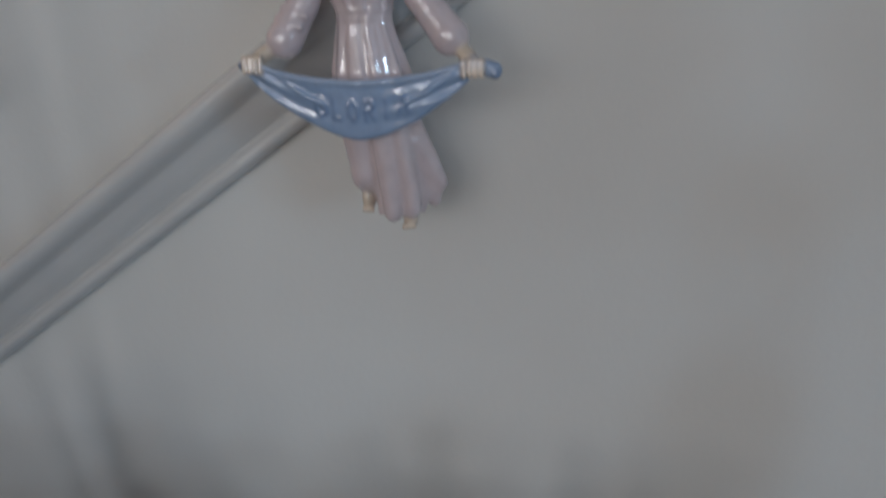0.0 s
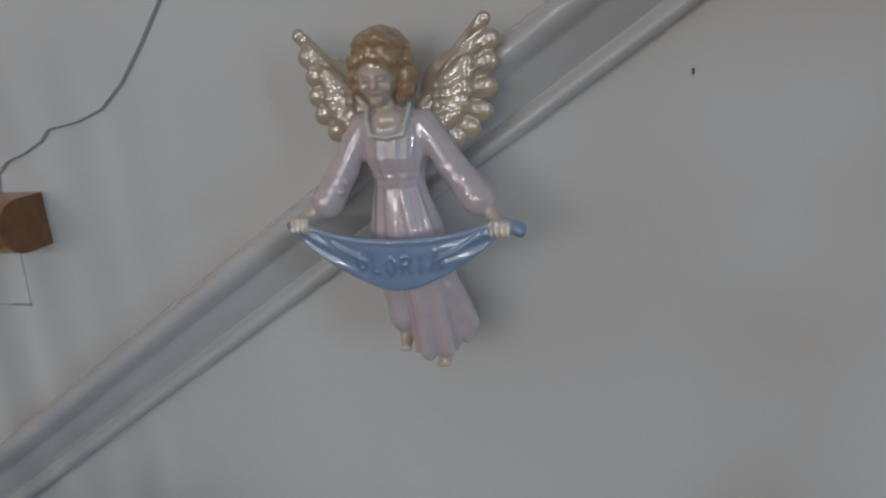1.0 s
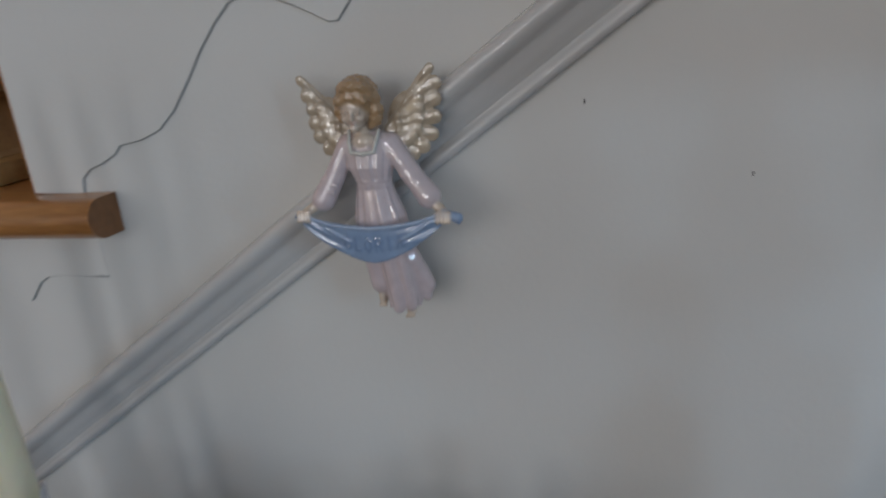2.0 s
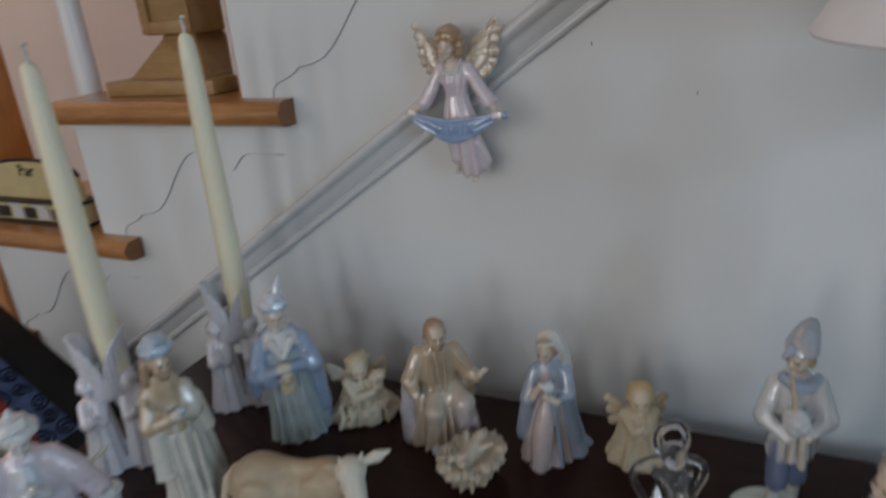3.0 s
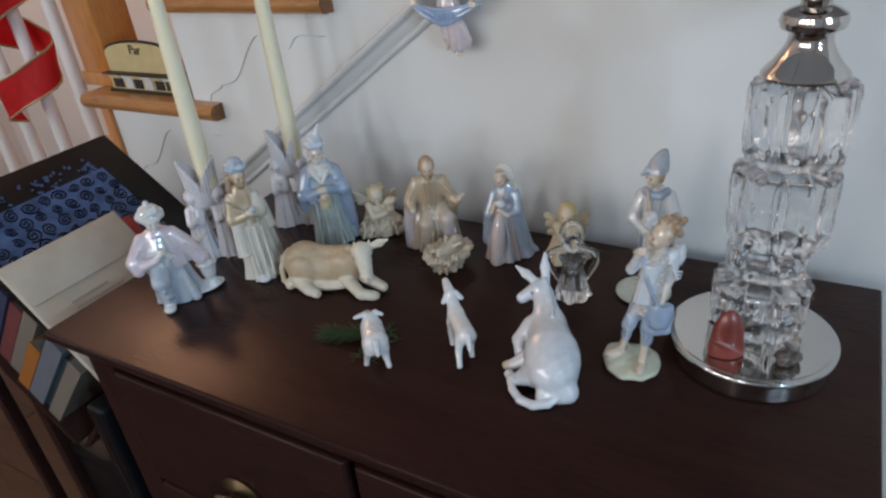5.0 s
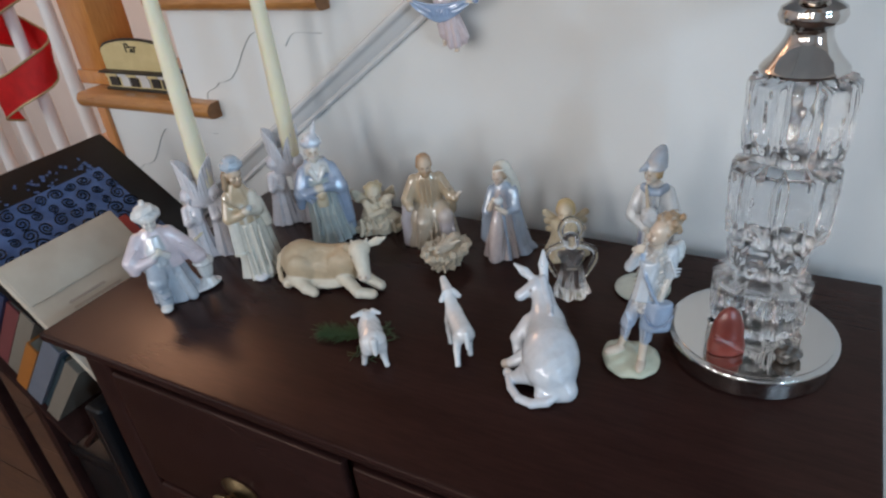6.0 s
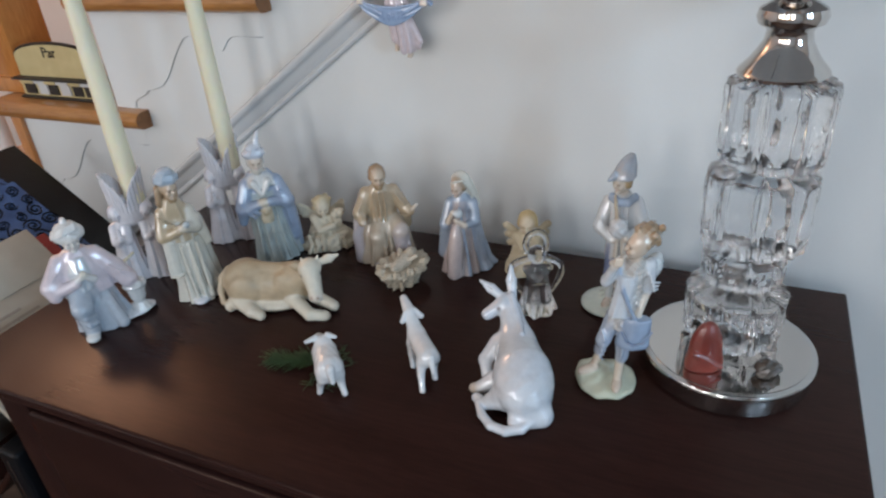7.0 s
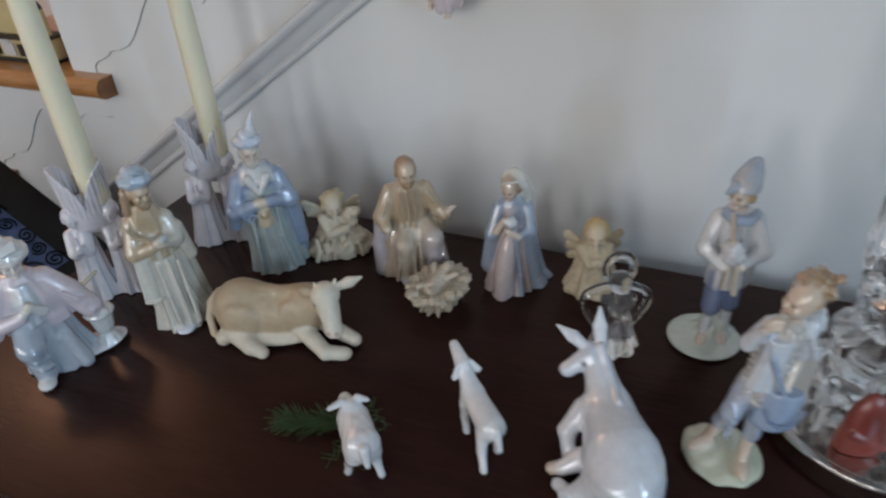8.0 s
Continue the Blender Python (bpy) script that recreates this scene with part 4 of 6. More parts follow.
    for v in me.vertices:      # the long fall of the skirt
        v.co.z -= 0.26 * max(0.0, 0.048 - v.co.z)
    me.materials.append(GLAZE)
    ob = new("wall_angel_figurine", me)
    ob.matrix_world = pose(0.0086, -0.0158, 1.0935) @ Matrix.Diagonal((0.918, 0.918, 0.918, 1))
    return tagged(ob, "pale pink porcelain angel with a blue banner hung on the wall", "figurine")


wall_angel()


def kneeling_king():
    c = Clay()
    W, P, G, D = (0.78, 0.78, 0.76), (0.74, 0.65, 0.69), (0.50, 0.55, 0.61), (0.42, 0.49, 0.57)
    c.robe([(0, 30, 25, 3, 3), (8, 29, 24, 3, 3), (30, 25, 21, 0, 2), (55, 22, 18, -2, 1), (78, 21, 15, -3, 1)], G, 9, 0.085, 0.5, 3, 0.01)
    c.cap((-12, -10, 54), (-15, -25, 40), 13, 12, D, 4)                         # raised knee
    c.cap((-15, -25, 40), (-13, -23, 8), 10.5, 9, G, 3)
    for x0, z0, x1, z1 in ((-24, 48, -6, 38), (-25, 38, -5, 28), (-22, 27, -4, 18)):
        c.chain([(x0, -26, z0), ((x0 + x1) / 2, -35, (z0 + z1) / 2 - 3), (x1, -28, z1)], 1.8, 1.4, D, 2)
    c.ell((-15, -32, 4), (8, 9, 5), W, k=2)
    c.cap((12, -14, 34), (20, -20, 5), 6, 7, G, 4)
    c.robe([(50, 33, 18, 0, 2), (58, 33, 19, -1, 2), (76, 28, 17, -2, 1), (94, 22, 13, -3, 1), (104, 11, 9, -3, 0)], P, 9, 0.06, 1, 3, 0.03)
    c.cap((-22, 0, 92), (-37, -8, 68), 9, 11, P, 3)
    c.cap((-37, -8, 66), (-36, -12, 58), 10, 8, P, 2)
    c.cap((-35, -12, 62), (-12, -21, 70), 8, 5.5, P, 2.5)
    c.cap((15, 0, 92), (30, -4, 70), 9, 11, P, 3)
    c.cap((30, -5, 70), (40, -7, 52), 10.5, 11, P, 2)
    for i in range(3):
        c.chain([(24 + i * 5, -15, 78 - i * 9), (34 + i * 4, -17, 68 - i * 8), (44, -14, 62 - i * 5)], 1.4, 1.0, P, 1.6)
        c.chain([(-28 - i * 4, -14, 84 - i * 8), (-38 - i * 2, -16, 74 - i * 6), (-44, -12, 68 - i * 4)], 1.4, 1.0, P, 1.6)
    c.cap((42, -11, 46), (48, -11, 42), 5, 4.5, W, 1)
    c.robe([(58, 11, 10, -5, -12), (80, 12, 9, -4, -10), (96, 8, 7, -3, -7)], (0.56, 0.61, 0.65), 7, 0.06, 0, 1.5)
    c.cap((-14, -20, 70), (-3, -24, 78), 4.6, 3.6, W, 1)
    c.cap((6, -20, 70), (-1, -24, 78), 4.6, 3.6, W, 1)
    c.ell((-2, -25, 80), (4, 3, 5), (0.74, 0.70, 0.58), k=1)
    c.cap((-3, 0, 100), (-3, -2, 110), 6.5, 6, W, 2)
    head(c, (-3, -5, 116), 11.5, (0.76, 0.72, 0.66), None, 8, 6, lip=(0.62, 0.52, 0.48), eye=(0.40, 0.36, 0.34))
    c.ell((-3, 1, 122), (17.5, 15.5, 10), W, (12, 0, 0), 0.8, rough=(0.7, 0.5))
    c.ell((-3, 1, 129.5), (12.5, 12, 7), W, k=1.5, rough=(0.5, 0.5))
    c.cap((-3, 0, 135), (-3, 0, 139), 4.6, 3.4, W, 1)
    for i in range(5):      # wound folds of the turban
        c.chain([(-20 + i * 2, -4, 121 + i * 2.4), (-8 + i, -14 + i * 0.9, 126 + i * 1.6), (6, -12 + i, 129 + i * 1.6), (13 - i * 1.4, -4, 124 + i * 2.6)], 1.0, 1.0, W, 0.9)
    c.ell((34, 2, 3.5), (27, 17, 4.5), PALE, (0, 0, 12), 2, rough=(0.4, 0.3))   # stand with the urn
    c.robe([(4, 13, 12, 44, -2), (10, 10, 9, 44, -2), (16, 6.5, 6.5, 44, -2), (22, 9, 9, 44, -2), (36, 11.5, 11.5, 44, -2), (39, 14, 14, 44, -2), (43, 12, 12, 44, -2)], W, 10, 0.03, 0, 1.2)
    c.ell((44, -2, 45), (8, 8, 4), W, k=1)
    c.cap((38, 12, 62), (54, 16, 70), 2.2, 1.8, (0.72, 0.66, 0.46), 1)
    c.place("kneeling_king_figurine", -0.267, -0.360, TOP + 0.0005, 55, GLAZE, "glazed porcelain king kneeling in a white turban beside an urn", "figurine", 1.0, "nativity set")


def standing_king():
    c = Clay()
    B, C_, G, H = (0.54, 0.42, 0.27), (0.74, 0.70, 0.60), (0.66, 0.62, 0.52), (0.38, 0.25, 0.14)
    c.robe([(0, 31, 22, 6, 2), (5, 30, 21, 6, 2), (22, 24, 18, 3, 1), (50, 20, 16, 0, 0), (80, 18, 15, -2, 0), (108, 18, 13, -2, 0)], C_, 9, 0.10, 0.3, 3, 0.012)
    c.robe([(0, 14, 13, 24, 12), (16, 13, 12, 22, 12), (60, 12, 10, 18, 10), (100, 11, 9, 14, 8), (120, 9, 7, 8, 5)], G, 6, 0.14, 0, 3.5, 0.02)
    c.robe([(84, 19, 15, -3, -1), (98, 20, 15, -3, 0), (114, 19, 13, -3, 1), (126, 15, 12, -3, 1), (136, 10, 9, -3, 0)], B, 8, 0.07, 0, 3, 0.03)
    c.cap((-17, 0, 118), (-22, -10, 94), 8, 9, B, 3)
    c.cap((-22, -10, 92), (-4, -20, 100), 7, 5.5, B, 2.5)
    c.cap((14, 0, 116), (17, -8, 98), 8, 8, G, 3)
    c.cap((17, -8, 96), (4, -20, 102), 7.5, 5, G, 2.5)
    c.cap((20, -1, 104), (27, 2, 72), 8, 7, G, 3)                              # cloak end over the arm
    for i in range(3):
        c.chain([(16 + i * 4, -8 + i, 96 - i * 3), (22 + i * 3, -6 + i, 82), (25 + i * 3, -5 + i, 68 + i * 2)], 1.5, 1.2, G, 1.5)
        c.chain([(-24 + i * 5, -12, 122 - i * 5), (-18 + i * 6, -17, 112 - i * 4), (-6 + i * 5, -19, 108 - i * 4)], 1.5, 1.0, B, 1.6)
    c.robe([(40, 9, 5, -19, -13), (44, 9, 5, -19, -13), (88, 8, 4.5, -18, -14)], (0.76, 0.73, 0.64), 5, 0.12, 0, 1.0)
    c.chain([(-27, -17, 43), (-19, -19.5, 41.5), (-11, -17, 43)], 1.4, 1.4, (0.68, 0.64, 0.52), 0.8)
    for x in (-6, 4, 13):
        c.chain([(x, -16, 78), (x + 1, -17.5, 45), (x + 3, -20, 8)], 1.8, 2.6, C_, 2.5)
    c.ell((2, -21, 103), (6, 4.5, 5), (0.74, 0.64, 0.50), k=1)
    c.ell((7, -22, 107), (4.5, 4, 4), (0.50, 0.56, 0.58), k=1)
    c.ell((0, -20, 4), (10, 9, 4.5), PALE, k=2.5)
    c.cap((-3, 0, 130), (-2, -3, 140), 7, 6.5, H, 2)
    head(c, (-1, -4, 149), 11.0, (0.64, 0.48, 0.33), None, 22, 12, beard=H, lip=(0.42, 0.28, 0.2), eye=(0.16, 0.10, 0.07))
    c.ell((-3, 6, 146), (13, 9, 14), H, k=1.5, rough=(0.5, 0.8))
    c.cap((-13, -1, 148), (-16, -4, 132), 5, 4, H, 2)
    c.ell((-1, 0, 160), (15.5, 14, 8), (0.44, 0.53, 0.62), (10, 0, 0), 0.8, rough=(0.5, 0.5))
    c.ell((-1, 2, 166), (10.5, 10, 6), (0.50, 0.59, 0.68), k=1.2)
    for i in range(4):
        c.chain([(-15 + i * 2, -4, 158 + i * 2.6), (-5 + i, -13.5 + i, 161 + i * 2), (7, -12 + i, 160 + i * 2.4), (13 - i, -4, 157 + i * 3)], 0.9, 0.9, (0.46, 0.55, 0.64), 0.9)
    c.place("standing_king_figurine", -0.196, -0.274, TOP + 0.0005, 50, GLAZE, "glazed porcelain bearded king in a cream robe and blue turban", "figurine", 1.0, "nativity set", slim=0.94)


def blue_king():
    c = Clay()
    B, G, W, T = (0.30, 0.38, 0.51), (0.45, 0.51, 0.49), (0.76, 0.75, 0.71), (0.66, 0.56, 0.40)
    c.robe([(0, 30, 21, 5, 1), (6, 29, 20, 5, 1), (30, 25, 18, 3, 0), (66, 22, 16, 0, 0), (100, 19, 13, 0, 0)], G, 11, 0.075, 0.4, 3, 0.006)
    for x in (-14, -5, 4, 13):
        c.chain([(x, -15, 78), (x + 1, -17, 45), (x * 1.3 + 4, -19.5, 6)], 1.6, 2.4, G, 2.2)
    c.robe([(2, 24, 16, 14, 10), (30, 25, 16, 13, 10), (70, 27, 15, 6, 7), (98, 26, 15, 0, 4), (116, 20, 12, 0, 2), (126, 14, 10, 0, 1)], B, 8, 0.08, 0.9, 3, 0.015)
    c.cap((-19, -1, 110), (-28, -9, 82), 9, 10, B, 4)
    c.cap((-28, -9, 80), (-31, -6, 62), 9, 6, B, 3)
    c.cap((-27, -10, 80), (-7, -20, 88), 9, 6, B, 3)
    c.cap((19, -1, 110), (27, -8, 84), 9, 11, B, 4)
    c.cap((26, -9, 84), (7, -20, 90), 8, 6, B, 3)
    c.cap((29, -4, 80), (33, 0, 30), 9, 8, B, 4)
    for i in range(4):
        c.chain([(-30 + i * 3, -17 - i * 0.6, 90 - i * 5), (-24 + i * 3, -20, 82 - i * 4), (-12 + i * 2, -22, 80 - i)], 1.5, 1.0, B, 1.6)
        c.chain([(22 + i * 3, -15 + i, 100 - i * 3), (25 + i * 3, -14 + i, 78), (28 + i * 3, -10 + i, 50 - i * 5)], 1.5, 1.3, B, 1.6)
    c.ell((-1, -21, 90), (8.5, 6, 6), (0.72, 0.62, 0.48), k=1.2)
    c.robe([(62, 7, 5, 0, -20), (68, 8, 6, 0, -20), (84, 7, 5.5, 0, -20)], T, 5, 0.06, 0, 1)
    c.ell((0, -22, 78), (5, 6, 6), (0.55, 0.44, 0.28), k=1, rough=(0.4, 0.8))
    c.robe([(108, 20, 14.5, 0, -2), (113, 19, 14, 0, -2), (122, 14, 11, 0, -1), (127, 10, 9, 0, 0)], W, 9, 0.05, 0, 1.0)
    c.cap((-9, -14, 115), (-1, -18, 100), 5, 2.5, W, 1.2)
    c.cap((9, -14, 115), (1, -18, 100), 5, 2.5, W, 1.2)
    c.cap((0, -1, 124), (0, -3, 133), 6.5, 6, SKIN, 2)
    head(c, (-1, -5, 141), 10.8, (0.72, 0.60, 0.48), (0.62, 0.60, 0.58), 4, 8, beard=(0.68, 0.64, 0.56), eye=(0.28, 0.2, 0.15))
    CR = (0.62, 0.67, 0.75)
    c.ell((-1, -1, 151), (14.5, 13.5, 7), CR, (8, 0, 0), 0.8, rough=(0.5, 0.55))
    c.ell((0, 0, 158), (10, 10, 6), (0.66, 0.70, 0.76), k=1.5)
    for i in range(4):
        c.chain([(-14 + i * 2, -5, 149 + i * 2.6), (-4 + i, -14 + i, 152 + i * 2), (8, -12 + i, 151 + i * 2.4), (12 - i, -4, 148 + i * 3)], 0.9, 0.9, CR, 0.9)
    c.cap((3, -3, 158), (5, 0, 168), 4.5, 3.8, (0.70, 0.72, 0.76), 1)
    c.cap((5, 0, 168), (9, 2, 179), 3.8, 0.9, (0.74, 0.75, 0.78), 0.8)
    c.place("blue_king_figurine", -0.160, -0.162, TOP + 0.0005, 40, GLAZE, "glazed porcelain king in a blue cloak with a white collar", "figurine", 1.0, "nativity set")


def candle_angel(x, y, turn, extra):
    c = Clay()
    W = (0.78, 0.76, 0.79)
    for s in (-1, 1):
        dx = s * 19
        c.robe([(0, 21, 19, dx * 1.0, 0), (4, 20.5, 18.5, dx * 0.98, 0), (30, 16, 15, dx * 0.95, 0), (58, 13, 12, dx * 0.9, 0), (76, 12, 11, dx * 0.9, 0), (86, 7, 7, dx * 0.88, 0)], W, 10, 0.075, s, 1.5)
        c.cap((dx * 1.35, -3, 78), (dx * 1.35, -12, 62), 6.5, 7, W, 2.5)        # bent arms, hands together
        c.cap((dx * 0.55, -4, 78), (dx * 0.62, -13, 62), 6, 6.5, W, 2.5)
        c.cap((dx * 1.3, -14, 61), (dx * 1.0, -20, 70), 5.5, 3.2, W, 1.5)
        c.cap((dx * 0.66, -14, 61), (dx * 0.96, -20, 70), 5.5, 3.2, W, 1.5)
        c.cap((dx * 0.98, -20, 66), (dx * 1.0, -19, 80), 3.2, 1.8, W, 1)
        c.cap((dx * 1.2, -9, 56), (dx * 1.25, -9, 44), 5.5, 3.5, W, 3)
        c.cap((dx * 0.9, 0, 84), (dx * 0.9, -2, 92), 4.8, 4.8, W, 2)
        head(c, (dx * 0.95, -6, 98), 9.0, W, (0.68, 0.65, 0.71), -s * 12, 18, lip=(0.66, 0.60, 0.64), eye=(0.55, 0.50, 0.56))

    def wings(p):
        """Two pairs of wings that close round the candle as one fluted cup with raised tips."""
        dx, dy, z = p[:, 0], p[:, 1] - 3, p[:, 2]
        a = np.arctan2(dy, dx)
        r = np.sqrt((dx / 1.15) ** 2 + dy ** 2)
        out = 17 + 0.06 * (z - 84) + 0.7 * np.cos(26 * a) * np.clip((z - 96) / 12, 0, 1)
        brim = 106 + 46 * np.abs(np.cos(a)) ** 0.6
        d = np.abs(r - out) - 1.2
        e = np.maximum(z - brim, 84 - z)
        return np.maximum(d, e * 0.55) * 0.7
    c.form(wings, (-52, -34, 84), (52, 40, 166), W, 1.2)
    c.cap((0, 3, 84), (0, 3, 106), 11, 13, W, 2)
    return c.place("candle_angel_holder", x, y, TOP + 0.0005, turn, GLAZE, "pale lilac porcelain candle holder of two winged angels", "candle holder", 1.1, "candle holders", extra)


def taper(x, y, z0, z1, lean):
    m = thing("taper_candle", "tall ivory wax taper candle standing in an angel holder", "candle", "taper candles", at=pose(x, y, z0, *lean))
    h = z1 - z0
    bm = lathe([(0.0112, 0.0), (0.0118, 0.004), (0.0117, h * 0.3), (0.0108, h * 0.62), (0.0092, h * 0.85), (0.0080, h * 0.95), (0.0066, h * 0.985), (0.0035, h * 0.997), (0.0012, h)], 32)
    for v in bm.verts:
        w = noise.noise(v.co * 30) * 0.0003
        v.co.x += w
        v.co.y += w
    part("candle", bm, WAX, m)
    part("wick", tube([(0, 0, h - 0.002), (0.0005, 0, h + 0.006), (-0.002, 0.001, h + 0.011), (0.001, -0.001, h + 0.014), (0.004, 0, h + 0.013)], 0.0016, 6), WICK, m, "bent waxed wick")


def small_angel(x, y, turn, seat, label):
    c = Clay()
    C_, D = (0.68, 0.59, 0.44), (0.58, 0.47, 0.31)
    if seat:
        c.robe([(0, 37, 25, 0, 0), (5, 37, 25, 0, 0), (14, 30, 21, 2, 1), (30, 20, 16, -2, 2), (46, 14, 12, -4, 2)], C_, 9, 0.09, 0.4, 3, rough=(1.0, 0.42))
        c.cap((-15, -4, 44), (-10, -15, 30), 6.5, 5.5, C_, 3)
        c.cap((-10, -16, 30), (8, -18, 36), 5.5, 5, C_, 2)
        c.cap((10, -2, 46), (16, -12, 40), 6.5, 6, C_, 3)
        c.ell((15, -11, 50), (8, 8, 8), (0.70, 0.62, 0.48), k=1.5, rough=(1.0, 0.7))
        c.ell((21, -14, 54), (5, 6, 5), (0.70, 0.62, 0.48), k=1)
        for i in range(6):
            c.chain([(-26 + i * 9, -16 - (i % 3) * 3, 24 - i % 2 * 4), (-24 + i * 9, -22, 12), (-28 + i * 10, -24, 4)], 2.4, 3.0, C_, 2)
        c.cap((-14, -16, 14), (8, -22, 8), 7, 5, C_, 3, rough=(0.7, 0.5))
        c.cap((22, -10, 18), (4, -20, 16), 7, 5, C_, 3, rough=(0.7, 0.5))
        head(c, (-3, -6, 62), 11.5, (0.70, 0.60, 0.45), (0.60, 0.48, 0.29), 10, 20, lip=(0.56, 0.44, 0.32), eye=(0.40, 0.30, 0.20))
        for k in range(7):
            a = k * 0.9
            c.ell((-3 + 10 * math.cos(a), 1 + 5 * math.sin(a * 1.7), 68 + 4 * math.sin(a)), (4.2, 4, 3.8), (0.62, 0.50, 0.31), k=1)
        for i in range(3):
            c.feather((-12, 6, 50 - i * 4), (-33 + i * 2, 8, 60 - i * 7), 4.2, C_, 0.5, 1.2)
            c.feather((8, 10, 48 - i * 3), (24, 10, 58 - i * 7), 3.8, C_, 0.5, 1.2)
    else:
        c.robe([(0, 28, 24, 0, 0), (5, 27, 23, 0, 0), (20, 21, 18, 0, 0), (42, 15, 13, 0, 0), (56, 10, 9, 0, 0)], D, 9, 0.09, 0.4, 3, rough=(0.6, 0.5))
        c.cap((-13, 0, 48), (-6, -14, 38), 6, 5, D, 3)
        c.cap((13, 0, 48), (6, -14, 38), 6, 5, D, 3)
        c.ell((0, -16, 40), (5, 4, 6), (0.66, 0.54, 0.38), k=1)
        head(c, (0, -3, 67), 12.0, (0.70, 0.56, 0.39), (0.60, 0.43, 0.20), -10, 10, lip=(0.54, 0.38, 0.26), eye=(0.36, 0.25, 0.15))
        for s in (-1, 1):
            for i in range(3):
                c.feather((s * 8, 9, 46 - i * 5), (s * (25 - i * 2), 11, 58 - i * 12), 5, D, 0.5, 1.2)
    c.place("small_angel_figurine", x, y, TOP + 0.0005, turn, BISQUE, label, "figurine", 1.0, "nativity set")


def joseph():
    c = Clay()
    T, M, W = (0.52, 0.39, 0.25), (0.60, 0.49, 0.37), (0.62, 0.55, 0.56)
    c.robe([(0, 37, 27, -2, 2), (5, 37, 26, -2, 2), (20, 34, 24, -1, 1), (40, 31, 22, 0, 0), (54, 26, 17, -1, 1), (62, 20, 14, -2, 2)], M, 10, 0.09, 0.2, 3, 0.01)
    c.cap((12, -4, 52), (20, -20, 46), 13, 11, M, 3)                            # knees under the cloth
    c.cap((20, -20, 46), (22, -17, 8), 11, 11, W, 4)
    c.cap((-8, -6, 50), (-12, -21, 42), 12, 10.5, M, 3)
    c.cap((-12, -21, 40), (-14, -18, 6), 10, 11, M, 4)
    for x, w in ((-20, -24), (-12, -13), (-4, -3), (4, 6), (14, 15), (22, 24), (29, 33)):
        c.chain([(x, -22 - 0.15 * (20 - abs(x)), 46), (x + 1, -27, 28), (w, -28, 5)], 1.5, 2.3, M if x < 8 else W, 1.8)
    c.ell((-14, -30, 4), (6, 8, 4.5), (0.60, 0.60, 0.62), k=1.5)
    c.robe([(46, 20, 15, -3, 2), (68, 20, 14, -3, 2), (86, 22, 13, -3, 2), (98, 17, 11, -3, 1), (107, 9, 8, -3, 0)], T, 9, 0.05, 0.5, 3)
    c.cap((-21, 2, 94), (-33, -4, 70), 9, 9.5, T, 3)
    c.cap((-33, -4, 70), (-30, -16, 62), 8, 6, T, 2)
    c.ell((-29, -19, 62), (4, 4, 4), SKIN, k=1)
    c.cap((-34, 0, 68), (-39, 2, 34), 8, 7, W, 4)
    c.cap((-39, 2, 34), (-37, -2, 5), 8, 10, W, 4)
    c.cap((16, 2, 94), (28, -2, 72), 9, 9, T, 3)
    c.cap((28, -2, 72), (36, -10, 68), 8, 7, T, 2)
    c.cap((30, 0, 66), (32, 2, 46), 8, 6, T, 3)
    c.cap((38, -12, 69), (43, -15, 76), 3.6, 2.6, SKIN, 1)
    for i in range(3):
        c.cap((42 + i * 1.4, -15, 75), (43 + i * 2.4, -16, 80 - i), 1.2, 0.9, SKIN, 0.5)
        c.chain([(-26 - i * 3, -8, 90 - i * 5), (-31 - i * 2, -12, 80 - i * 4), (-38, -8, 74 - i * 3)], 1.3, 1.0, T, 1.5)
        c.chain([(18 + i * 4, -8, 92 - i * 6), (24 + i * 4, -11, 84 - i * 5), (34, -8, 80 - i * 4)], 1.3, 1.0, T, 1.5)
        c.chain([(-12 + i * 7, -12, 98), (-11 + i * 7, -14.5, 78), (-10 + i * 6, -15, 60)], 1.2, 1.3, T, 1.6)
    c.cap((-3, -1, 104), (-3, -4, 112), 6.5, 6, T, 2)
    head(c, (-3, -7, 119.5), 11.6, (0.66, 0.49, 0.34), (0.38, 0.22, 0.11), 8, 16, beard=(0.40, 0.25, 0.13), lip=(0.46, 0.28, 0.2), eye=(0.18, 0.11, 0.07))
    c.place("joseph_figurine", -0.010, -0.116, TOP + 0.0005, 31, GLAZE, "glazed porcelain bearded man in brown robes, seated with open arms", "figurine", 1.0, "nativity set", slim=0.93)


